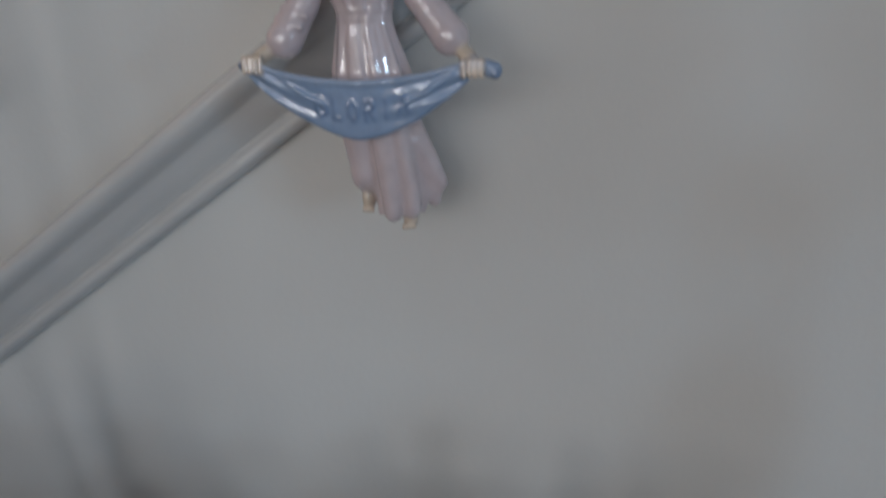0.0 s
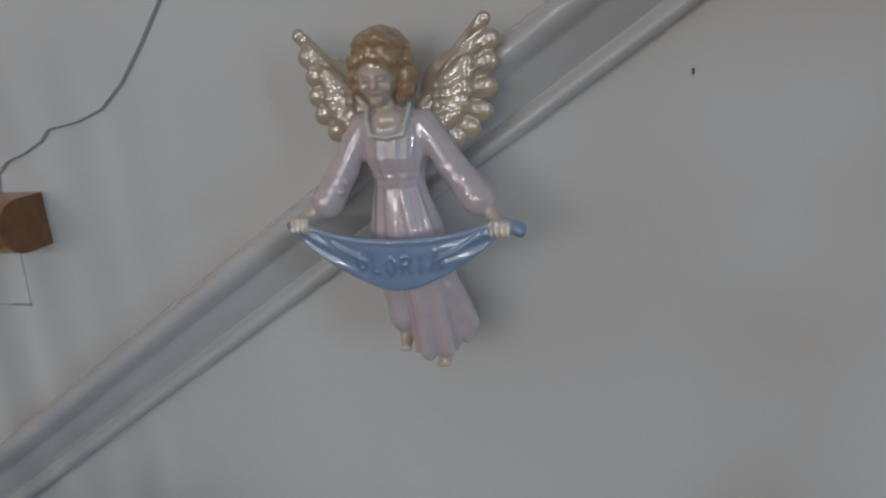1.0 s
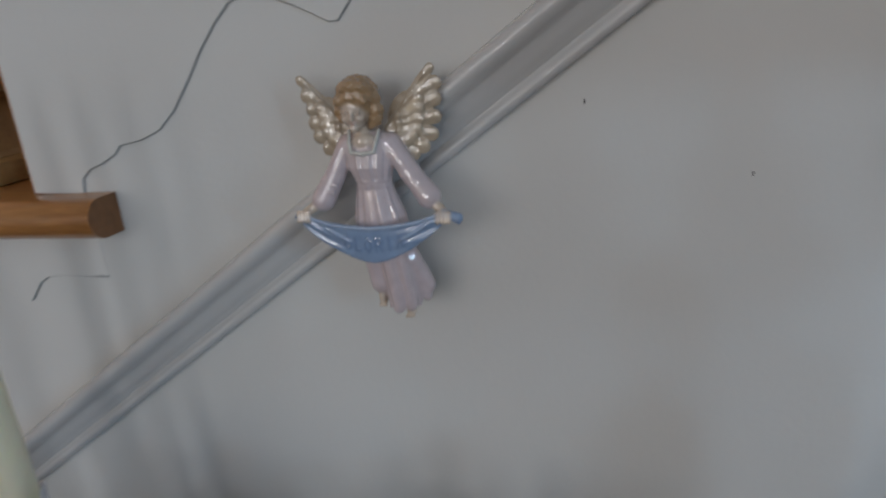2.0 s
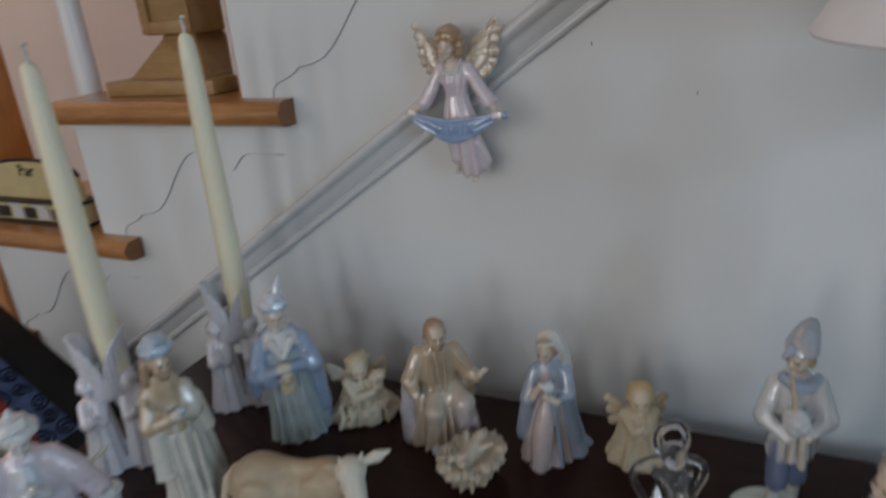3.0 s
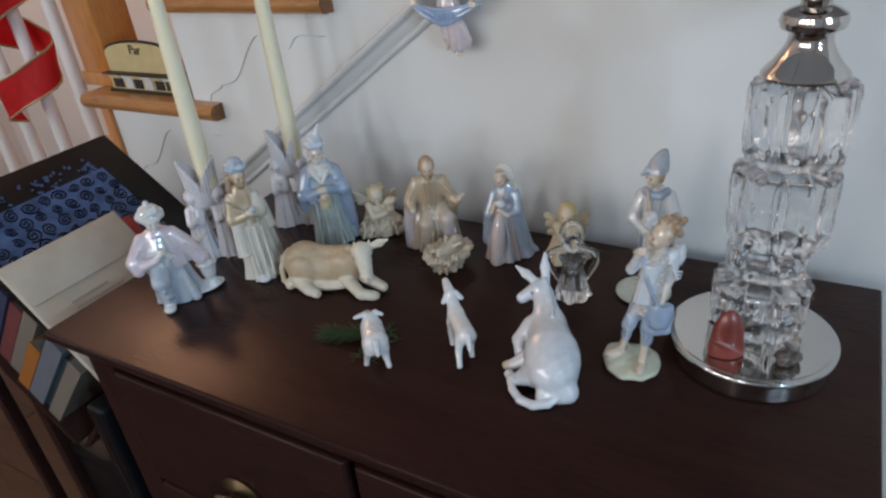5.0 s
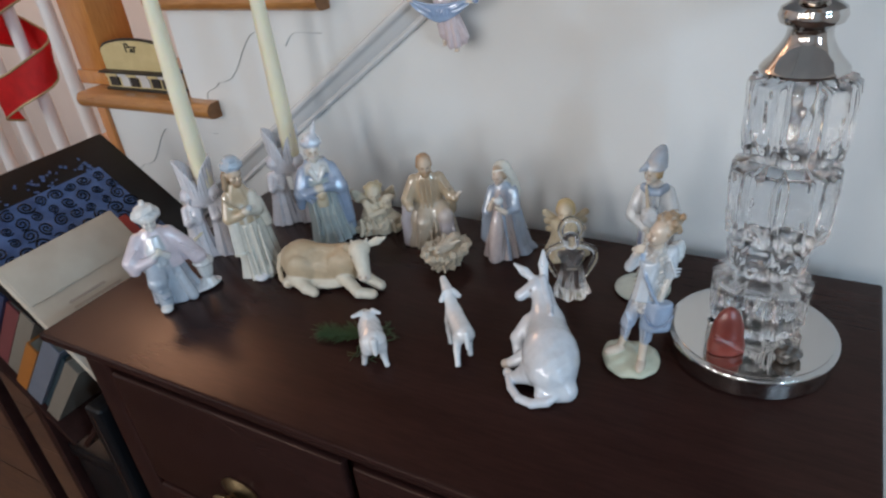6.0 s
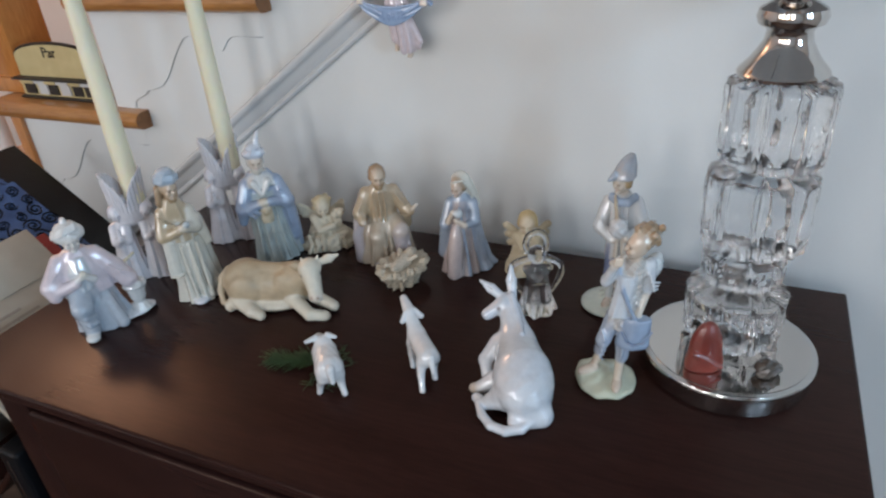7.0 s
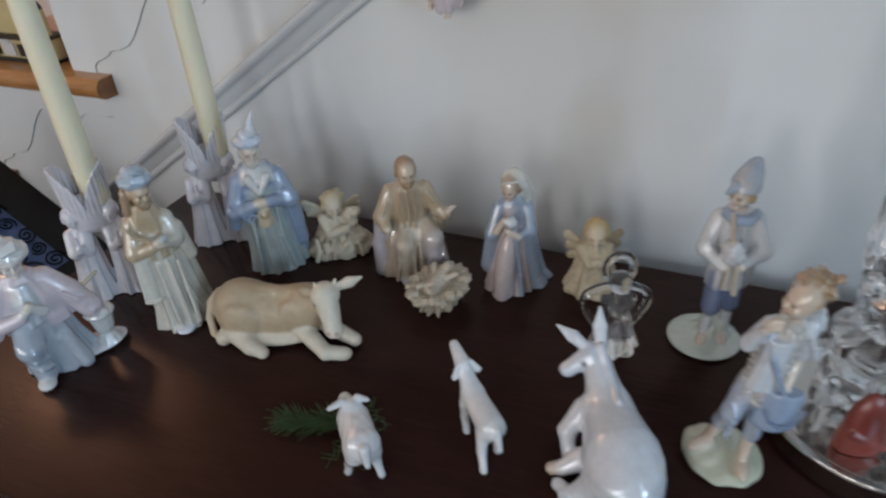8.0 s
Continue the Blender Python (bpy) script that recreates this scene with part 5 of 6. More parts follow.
def mary():
    c = Clay()
    B, P, W = (0.33, 0.39, 0.48), (0.62, 0.51, 0.48), (0.80, 0.77, 0.67)
    c.robe([(0, 27, 22, -5, -6), (8, 25, 21, -5, -6), (40, 18, 16, -4, -4), (72, 13, 12, -3, -3), (95, 12, 10, -2, 0)], P, 11, 0.07, 0.5, 2, 0.006)
    c.robe([(0, 34, 26, 9, 6), (3, 33, 25, 9, 6), (12, 27, 21, 8, 5), (42, 22, 17, 5, 3), (78, 18, 14, 2, 2), (97, 14, 11, 0, 1), (105, 8, 8, 0, 0)], B, 8, 0.06, 0.3, 1.5, 0.006)
    c.ell((-13, -24, 30), (11, 13, 44), P, (0, 6, 0), 2)                        # the gown shows between the cloak's edges
    for x, w in ((-20, -23), (-14, -15), (-8, -7)):
        c.chain([(x + 4, -27, 58), (x + 1, -32, 30), (w, -29, 4)], 1.3, 2.0, P, 1.6)
    c.chain([(-4, -20, 92), (0, -22, 60), (4, -26, 26), (6, -27, 3)], 1.8, 2.6, B, 1.5)
    c.cap((-15, -2, 92), (-23, -7, 66), 7, 8, B, 3)
    c.cap((-23, -5, 64), (-27, 0, 24), 7.5, 9, B, 4)
    c.cap((14, -4, 90), (16, -12, 70), 7, 7.5, B, 3)
    c.cap((16, -12, 70), (2, -21, 68), 6, 4, B, 2)
    c.cap((-19, -14, 72), (-13, -22, 88), 4.2, 3.0, SKIN, 1)
    c.cap((2, -22, 69), (-10, -25, 78), 3.6, 2.8, SKIN, 1)
    c.ell((-6, -23, 86), (6.5, 5, 5.5), (0.70, 0.73, 0.74), k=1)
    c.cap((0, 0, 98), (-2, -3, 108), 6, 5.5, SKIN, 2)
    head(c, (-4, -5, 114), 10.2, (0.68, 0.53, 0.42), (0.34, 0.22, 0.12), -38, 20, eye=(0.22, 0.15, 0.1))
    c.ell((0, 1.5, 118), (13, 13, 12.5), W, (0, 0, -38), 0.8)
    c.robe([(74, 6, 4, 17, 9), (86, 11, 7, 13, 9), (100, 13, 10, 8, 7), (114, 13, 12, 3, 3), (124, 10, 10, 0, 1)], W, 7, 0.05, 0, 1.5)
    c.chain([(-13, -6, 118), (-8, -13, 123), (2, -14, 124), (10, -9, 112), (14, -3, 96)], 1.1, 1.1, W, 0.8)
    c.place("mary_figurine", 0.098, -0.110, TOP + 0.0005, 24, GLAZE, "matt-glazed porcelain woman in a blue cloak and white veil", "figurine", 1.0, "nativity set", slim=0.93)


def manger():
    c = Clay()
    S, K = (0.62, 0.53, 0.40), (0.66, 0.57, 0.45)
    c.robe([(0, 20, 16, 0, 2), (8, 22, 17, 0, 0), (17, 28, 21, 0, -1), (24, 34, 26, 0, 0), (27, 35, 27, 0, 0)], S, 11, 0.12, 0.7, 2, rough=(1.4, 0.5))
    c.ell((0, -1, 33), (26, 18, 9), S, k=1, cut=True)
    for i in range(20):
        a = i * 2 * math.pi / 20
        c.ell((31 * math.cos(a), 23.5 * math.sin(a), 25.5 + 2.4 * math.sin(i * 2.3)), (6.5, 5, 4.5), S, (0, 20 * math.sin(i), math.degrees(a)), 0.9, rough=(1.0, 0.9))
        c.cap((24 * math.cos(a + 0.1), 18 * math.sin(a + 0.1), 26), (37 * math.cos(a), 28 * math.sin(a), 27 + 2 * math.cos(i * 1.9)), 2.0, 1.1, S, 0.8)
    c.cap((-12, -1, 28), (6, 0, 30), 8.0, 8.5, K, 1.5, rough=(0.5, 0.9))
    head(c, (15, 1, 34), 7.6, (0.68, 0.57, 0.44), (0.60, 0.48, 0.33), 90, -70, lip=(0.56, 0.44, 0.34), eye=(0.44, 0.34, 0.25))
    c.cap((4, -7, 33), (10, -15, 38), 3, 2.2, K, 0.8)
    c.cap((4, 7, 33), (11, 14, 38), 3, 2.2, K, 0.8)
    c.cap((-12, -4, 30), (-22, -7, 33), 4, 2.8, K, 0.8)
    c.cap((-12, 4, 30), (-22, 6, 34), 4, 2.8, K, 0.8)
    c.place("manger_figurine", 0.040, -0.170, TOP + 0.0005, 74, BISQUE, "beige clay manger with a swaddled bundle in ruffled straw", "figurine", 0.9, "nativity set")


def cow():
    c = Clay()
    T, W, D = (0.52, 0.40, 0.26), (0.74, 0.67, 0.54), (0.44, 0.32, 0.19)
    hide = (0.3, 0.3)
    c.ell((-40, 2, 28), (30, 25, 30), T, k=8, rough=hide)
    c.ell((-12, 1, 25), (42, 23, 26), T, (0, 5, 0), 8, rough=hide)
    c.ell((20, -1, 30), (24, 20, 26), T, k=9, rough=hide)
    c.ell((-36, 0, 46), (18, 12, 11), D, k=7)                                  # hips and backbone
    c.cap((-36, 0, 53), (22, -2, 51), 4.5, 4.5, D, 6)
    c.ell((14, -16, 32), (12, 6, 17), T, (0, -20, 0), 5)                       # shoulder blade
    c.ell((-38, -20, 28), (17, 7, 19), T, (0, 15, 0), 6)                       # haunch
    c.ell((-14, -14, 8), (40, 14, 8), W, k=6)
    c.cap((26, -5, 38), (42, -12, 48), 17, 13, T, 6)
    c.cap((46, -16, 58), (53, -30, 32), 12, 8, W, 3)                           # head, turned to the front
    c.ell((47, -17, 58), (13, 10, 9), W, (25, 0, 20), 2)
    c.ell((54, -33, 29), (8.5, 7, 6.5), (0.74, 0.64, 0.53), k=2.5)
    for s in (-1, 1):
        c.ell((54 + s * 3.6, -39, 31), (1.6, 1.4, 1.2), (0.40, 0.28, 0.2), k=0.3)
        c.ell((48 + s * 9.5, -22 + s * 2.5, 52), (1.7, 1.7, 2.1), (0.05, 0.035, 0.03), k=0.3)
        c.cap((47 + s * 7, -14 + s * 3, 65), (47 + s * 9, -13 + s * 3, 70), 2.6, 1.4, W, 1)
    for a, b, cc in (((57, -9, 61), (78, -4, 68), W), ((37, -17, 60), (22, -16, 61), T)):
        m = tuple((p + q) / 2 for p, q in zip(a, b))
        c.cap(a, m, 4.0, 5.6, cc, 1.5, 0.7)
        c.cap(m, b, 5.6, 1.6, cc, 1.0, 0.7)
    c.cap((20, -17, 16), (44, -38, 8), 9, 7, W, 4)
    c.cap((44, -38, 8), (60, -36, 5), 7, 6.5, W, 2)
    c.ell((62, -36, 5), (6, 6, 5.5), (0.64, 0.53, 0.4), k=1)
    c.cap((42, -8, 14), (68, -20, 8), 8, 6.5, W, 3)
    c.cap((-46, -16, 15), (-28, -32, 9), 12, 8, W, 4)
    c.cap((-28, -32, 9), (-16, -36, 5), 7.5, 6, W, 2)
    c.cap((-52, -10, 11), (-58, -20, 8), 10, 7, W, 4)
    c.chain([(-62, 4, 46), (-71, 0, 36), (-73, -7, 22), (-68, -16, 11), (-56, -24, 9)], 3.6, 3.2, (0.60, 0.48, 0.33), 1.5)
    c.place("ox_figurine", -0.082, -0.254, TOP + 0.0005, 18, BISQUE, "tan and white porcelain ox lying with folded legs", "figurine", 1.0, "nativity set")


def sheep(x, y, turn, tall, label):
    c = Clay()
    W = (0.78, 0.775, 0.77)
    if tall:
        c.cap((0, 14, 31), (0, -16, 36), 11, 9.5, W, 5)
        c.cap((0, -18, 38), (0, -32, 52), 8.2, 6.2, W, 5)
        c.cap((0, -34, 55), (0, -49, 62), 6.6, 4.0, W, 2.5)
        c.cap((5, -31, 57), (10, -27, 50), 2.6, 3.0, W, 1, 0.6)
        c.cap((-5, -31, 57), (-10, -27, 50), 2.6, 3.0, W, 1, 0.6)
        legs = (((-5, -17, 30), (-6, -20, 2)), ((6, -16, 30), (8, -14, 2)), ((-6, 14, 27), (-5, 14, 2)), ((7, 14, 27), (13, 26, 2)))
        c.cap((0, 22, 36), (1, 29, 22), 3.8, 2.4, W, 1.5)
    else:
        c.cap((0, 10, 31), (0, -12, 34), 13.5, 12.5, W, 5, rough=(0.3, 0.7))
        c.ell((0, 13, 29), (13.5, 10, 13.5), W, k=4, rough=(0.3, 0.7))
        c.cap((0, -16, 42), (2, -28, 40), 8.5, 5.5, W, 3)
        c.cap((6, -17, 49), (16, -14, 49), 3.2, 2.0, W, 1)
        c.cap((-6, -17, 49), (-13, -15, 46), 3.2, 2.0, W, 1)
        legs = (((-7, -12, 26), (-7, -13, 2)), ((7, -12, 26), (8, -12, 2)), ((-8, 14, 22), (-10, 20, 2)), ((8, 14, 22), (13, 8, 2)))
        c.cap((0, 22, 37), (0, 27, 25), 4.5, 2.6, W, 1.5)
    for i, (a, b) in enumerate(legs):
        k = ((a[0] + b[0]) / 2 + 0.5, (a[1] + b[1]) / 2 - 2, (a[2] + b[2]) / 2)
        c.cap(a, k, 6.0, 3.6, W, 3)
        c.cap(k, b, 3.6, 3.0, W, 2)
        c.ell((b[0], b[1] - 0.8, 1.8), (3.3, 3.8, 2.2), (0.56, 0.52, 0.49), k=0.8)
    c.place("lamb_figurine", x, y, TOP + 0.0005, turn, GLAZE, label, "figurine", 0.9, "nativity set")


def donkey():
    """Lying down, its rump to the room and its head turned aside over the chest."""
    c = Clay()
    W, B, T = (0.73, 0.755, 0.79), (0.62, 0.67, 0.73), (0.66, 0.54, 0.43)
    c.ell((4, -16, 26), (28, 33, 27), W, k=6, rough=(0.35, 0.3))
    c.cap((3, -4, 34), (-1, 30, 36), 26, 20, W, 8)
    c.cap((0, 30, 40), (-6, 56, 60), 16, 10.5, W, 7)
    c.cap((-6, 56, 58), (-9, 61, 66), 10.5, 9.5, B, 4)
    c.cap((-10, 60, 66), (-24, 57, 58), 9.2, 6.6, B, 3)
    c.ell((-28, 56, 55.5), (6.6, 6.4, 6.0), (0.66, 0.70, 0.76), k=2)
    c.ell((-33, 53, 56), (1.4, 1.4, 1.2), (0.40, 0.36, 0.36), k=0.3)
    c.ell((-17, 51, 65), (1.6, 1.4, 1.5), (0.25, 0.22, 0.22), k=0.3)
    for a, m, b in (((-11, 60, 70), (-24, 68, 78), (-35, 74, 84)), ((-3, 62, 70), (-4, 70, 86), (-4, 75, 100))):
        c.cap(a, m, 4.0, 5.4, W, 1.5, 0.75)
        c.cap(m, b, 5.4, 1.2, W, 1.0, 0.75)
        c.cap(tuple(p + q for p, q in zip(m, (-1, -4, 1))), tuple(p * 0.6 + q * 0.4 + o for p, q, o in zip(m, b, (-1, -3, 1))), 1.8, 1.2, W, 1.2, cut=True)
    c.chain([(-4, 58, 76), (0, 46, 64), (3, 34, 58), (4, 20, 58)], 3.4, 2.4, (0.68, 0.71, 0.76), 2)   # mane
    c.cap((-18, 30, 40), (-31, 22, 26), 9, 7, W, 4)
    c.cap((-31, 22, 26), (-30, 12, 9), 6.5, 5.0, W, 2.5)
    c.cap((-30, 12, 9), (-33, 6, 5), 5.0, 4.6, T, 1.5)
    c.cap((-22, 4, 16), (-36, 2, 9), 9, 6, W, 4)
    c.cap((-36, 2, 9), (-43, 4, 6), 5.5, 5.0, T, 1.5)
    c.cap((-18, -22, 16), (-32, -20, 8), 12, 6, W, 5)
    c.cap((-32, -20, 7), (-40, -10, 6), 5.5, 5.0, W, 2)
    c.cap((18, -38, 10), (-4, -44, 8), 12, 8, W, 6)
    c.chain([(12, -44, 12), (0, -52, 7), (-14, -53, 5), (-27, -46, 5), (-35, -33, 6), (-38, -20, 8)], 5.2, 3.8, W, 1.0)
    c.place("donkey_figurine", 0.237, -0.318, TOP + 0.0005, 20, GLAZE, "white porcelain donkey lying with its tail curled round", "figurine", 0.95, "nativity set")


def shepherd_with_hat():
    c = Clay()
    B, W, D = (0.44, 0.50, 0.58), (0.74, 0.75, 0.75), (0.15, 0.19, 0.31)
    c.ell((-8, 0, 3), (36, 30, 5), MINT, k=3)
    c.robe([(3, 22, 17, 0, 6), (12, 15, 12, 0, 5), (22, 11, 9, 0, 4)], MINT, 7, 0.1, 0, 3, rough=(0.8, 0.3))
    c.cap((-7, 0, 72), (-9, -6, 42), 10, 9.5, D, 3)
    c.cap((-9, -6, 42), (-10, -3, 14), 6, 4.6, (0.70, 0.72, 0.72), 2)
    c.cap((7, 2, 72), (8, 0, 44), 10, 9.5, D, 3)
    c.cap((8, 0, 44), (8, 2, 12), 6, 4.8, (0.70, 0.72, 0.72), 2)
    c.ell((-12, -10, 9), (5, 9, 4), SKIN, (0, 0, -25), 1.5)
    c.ell((7, -5, 9), (5, 9, 4), SKIN, k=1.5)
    c.robe([(62, 18, 14, 0, 1), (80, 16, 12, 0, 1), (106, 18, 12, 0, 1), (122, 17, 11, 0, 1), (132, 9, 8, -1, 1)], W, 9, 0.06, 0.4, 2.5)
    c.robe([(58, 12, 9, 12, 7), (90, 13, 9, 12, 6), (122, 11, 8, 10, 5)], (0.60, 0.54, 0.52), 6, 0.09, 0, 2.5)
    c.cap((-16, 0, 120), (-25, -7, 98), 8, 7.5, W, 2.5)
    c.cap((-25, -7, 97), (-10, -20, 90), 7, 5, W, 2)
    c.cap((16, 0, 120), (25, -6, 98), 8, 8, W, 2.5)
    c.cap((25, -6, 97), (6, -20, 92), 7, 5, W, 2)
    c.ell((-8, -21, 90), (4, 4, 4), SKIN, k=1)
    c.ell((6, -22, 92), (4, 4, 4), SKIN, k=1)
    for i in range(3):
        c.chain([(-20 - i * 3, -5, 116 - i * 6), (-24 - i * 2, -12, 108 - i * 5), (-20, -14, 100 - i * 3)], 1.3, 0.9, W, 1.3)
        c.chain([(17 + i * 3, -6, 116 - i * 6), (21 + i * 2, -11, 106 - i * 5), (19, -14, 100 - i * 3)], 1.3, 0.9, W, 1.3)
        c.chain([(-8 + i * 7, -11, 120), (-7 + i * 6, -13, 100), (-8 + i * 7, -13, 66)], 1.2, 1.4, W, 1.5)
    c.ell((-3, -19, 102), (11, 9, 11), (0.70, 0.70, 0.70), k=1.5, rough=(0.9, 0.55))   # bagpipe held to the chest
    c.cap((-5, -20, 110), (-9, -16, 134), 2.6, 1.8, (0.62, 0.50, 0.36), 1)
    c.cap((2, -21, 94), (4, -22, 68), 2.8, 3.6, (0.66, 0.58, 0.48), 1)
    c.cap((-4, -21, 92), (-5, -22, 72), 2.4, 3.0, (0.66, 0.58, 0.48), 1)
    c.chain([(-13, -6, 129), (-6, -12, 126), (6, -12, 126), (13, -5, 129)], 4.2, 4.2, (0.38, 0.47, 0.60), 1.2)
    c.cap((0, 0, 128), (-1, -3, 138), 6.2, 6, SKIN, 2)
    head(c, (-2, -4, 146), 11.4, (0.74, 0.63, 0.50), (0.50, 0.34, 0.17), -48, 12)
    c.robe([(149, 13.2, 14, 0, -1), (153, 12.8, 13.5, 0, 0), (160, 10.8, 11, 2, 1), (166, 7.5, 7.5, 4, 2), (170, 4.0, 4.0, 6, 3)], B, 6, 0.02, 0, 1.5)
    c.cap((-11, -9, 152), (-17, -13, 149), 4.6, 1.8, B, 1.5)
    c.place("shepherd_figurine", 0.294, -0.139, TOP + 0.0005, 9, GLAZE, "glazed porcelain shepherd boy in a blue pointed cap playing a bagpipe", "figurine", 1.0, "shepherd boys", 1.065, slim=0.84)


def shepherd_with_satchel():
    c = Clay()
    B, W, F, L = (0.33, 0.42, 0.56), (0.70, 0.735, 0.77), (0.54, 0.51, 0.47), (0.42, 0.49, 0.60)
    ROCK = (0.64, 0.66, 0.50)
    c.ell((2, 2, 4), (32, 28, 8), ROCK, k=3, rough=(0.9, 0.25))
    c.ell((-12, 6, 8), (20, 18, 8), ROCK, k=4, rough=(0.7, 0.3))
    c.cap((-5, 0, 78), (-11, -6, 56), 9.5, 8, L, 2.5)
    c.cap((-11, -6, 56), (-11, 3, 38), 8, 6.5, L, 2)
    c.cap((-10, 2, 38), (-12, 6, 18), 5, 4.5, SKIN, 2)
    c.ell((-18, 0, 15), (12, 5.5, 4), SKIN, (0, -6, 20), 1.2)
    c.cap((7, 1, 78), (9, -5, 54), 9.5, 8, L, 2.5)
    c.cap((9, -5, 54), (12, -5, 38), 8, 6.8, L, 2)
    c.cap((11, -5, 38), (13, -8, 16), 5, 4.6, SKIN, 2)
    c.ell((13, -15, 12), (5.5, 11, 4), SKIN, (0, 0, -8), 1.2)
    for i in range(4):
        c.chain([(-16 + i, -10, 68 - i * 6), (-11, -15, 60 - i * 6), (-7, -13, 52 - i * 5)], 1.1, 0.8, L, 2.0)
        c.chain([(3 + i * 2, -12, 70 - i * 5), (7 + i, -14, 58 - i * 4), (10, -12, 44 - i * 2)], 1.1, 0.8, L, 2.0)
    c.robe([(70, 15, 13, 1, 0), (86, 13.5, 12, 1, 0), (110, 15, 12, 1, 0), (126, 14, 11, 1, 0), (136, 8, 8, 0, 0)], F, 8, 0.06, 0.4, 2.5, rough=(0.9, 0.75))
    c.robe([(84, 10, 5, -4, -11), (124, 9, 5, -4, -9)], W, 6, 0.08, 0, 1.5)
    c.chain([(-14, -6, 128), (-6, -15, 112), (6, -16, 94), (16, -14, 80)], 1.8, 1.8, B, 0.8)      # satchel strap
    c.cap((-12, 0, 127), (-23, -5, 116), 6.5, 6, W, 2.5)
    c.cap((-23, -5, 116), (-20, -13, 134), 5.5, 4.2, W, 2)
    c.cap((-20, -13, 134), (-16, -15, 141), 4, 3.6, SKIN, 1)
    c.cap((-24, -14, 138), (-12, -11, 143), 2.2, 2.2, (0.62, 0.56, 0.48), 0.8)                    # pipe at the lips
    for i in range(4):
        c.cap((-21 + i * 2.2, -17.5, 144), (-21 + i * 2.2, -18.5, 138), 1.2, 1.1, SKIN, 0.4)
    c.cap((14, 2, 128), (19, 2, 108), 7.5, 6.8, W, 2.5)
    c.cap((19, 2, 106), (15, -8, 84), 5.0, 4.0, (0.74, 0.66, 0.56), 1.5)
    c.ell((20, 10, 124), (9, 9, 12), (0.70, 0.73, 0.72), k=2.5, rough=(0.6, 0.6))
    for i in range(3):
        c.chain([(15 + i * 3, -6, 126 - i * 5), (20 + i * 2, -8, 118 - i * 4), (28, -4, 116 - i * 3)], 1.2, 0.9, W, 1.3)
    c.robe([(54, 15, 7, 17, -12), (58, 16, 8, 17, -12), (80, 14, 7, 16, -11), (84, 13, 6, 16, -11)], B, 4, 0.04, 0.8, 1.0)
    c.chain([(2, -19, 74), (9, -21, 65), (17, -21.5, 62), (26, -21, 65), (32, -17, 74)], 1.1, 1.1, (0.20, 0.27, 0.40), 0.6)
    c.cap((0, 0, 132), (0, -3, 142), 6.2, 6, SKIN, 2)
    head(c, (-1, -3, 151), 12.0, (0.72, 0.58, 0.45), None, -72, 4)
    H = (0.40, 0.27, 0.155)
    c.ell((4, 2, 156), (13, 12.5, 12.5), H, k=0.8, rough=(0.9, 0.7))
    for k in range(14):
        a = k * 2.4
        c.ell((5 + 11.5 * math.cos(a), 2 + 10.5 * math.sin(a), 150 + k * 1.15), (3.4, 3.4, 3.2), H, k=1.2, rough=(0.5, 1.0))
    c.place("shepherd_figurine", 0.309, -0.275, TOP + 0.0005, 10, GLAZE, "glazed porcelain barefoot shepherd boy with a blue satchel", "figurine", 1.0, "shepherd boys", 1.04, shear=(0.16, 0.0), slim=0.84)


kneeling_king()
standing_king()
blue_king()
candle_angel(-0.299, -0.253, 44, 0.98)
candle_angel(-0.250, -0.128, 36, 1.0)
taper(-0.291, -0.247, TOP + 0.106, 1.243, (0, 0.5, 0))
taper(-0.239, -0.123, TOP + 0.108, 1.252, (0, 0.3, 0))
small_angel(-0.106, -0.110, 34, True, "beige clay cherub reclining with a small lamb")
small_angel(0.176, -0.095, 20, False, "beige clay angel with blond hair standing by the wall")
joseph()
mary()
manger()
cow()
sheep(0.056, -0.366, 222, False, "small white porcelain lamb standing on four legs")
sheep(0.138, -0.318, 226, True, "white porcelain sheep looking up with a raised head")
donkey()
shepherd_with_hat()
shepherd_with_satchel()


# the clear glass angel
def glass_angel():
    c = Clay()
    G = (1, 1, 1)
    c.robe([(0, 21, 18, 0, 0), (4, 20, 17, 0, 0), (24, 14, 13, 0, 0), (50, 11, 10, 0, 0), (62, 6, 6, 0, 0)], G, 7, 0.10, 0, 2)
    c.ell((0, -3, 74), (10, 10, 11), G, k=1.5)
    c.cap((-11, -2, 56), (-3, -14, 46), 5, 4, G, 1.5)
    c.cap((11, -2, 56), (3, -14, 46), 5, 4, G, 1.5)
    for s in (-1, 1):
        ring = [(s * (9 + 17 * math.sin(math.pi * i / 12) + 5 * i / 12), 7, 64 - 46 * i / 12 + 9 * math.sin(math.pi * i / 12)) for i in range(13)]
        c.chain(ring, 3.6, 3.0, G, 1.2)
    c.chain([(11.5 * math.cos(a), 4, 84 + 14 * math.sin(a)) for a in (math.pi * i / 9 for i in range(-3, 13))], 3.4, 3.4, G, 1)
    me = c.mesh("glass_angel", 1.0)
    me.materials.append(CRYSTAL)
    ob = new("glass_angel", me)
    ob.matrix_world = pose(0.212, -0.176, TOP + 0.0005, 0, 0, 22)
    tagged(ob, "clear glass angel ornament with looped wings", "ornament")


glass_angel()

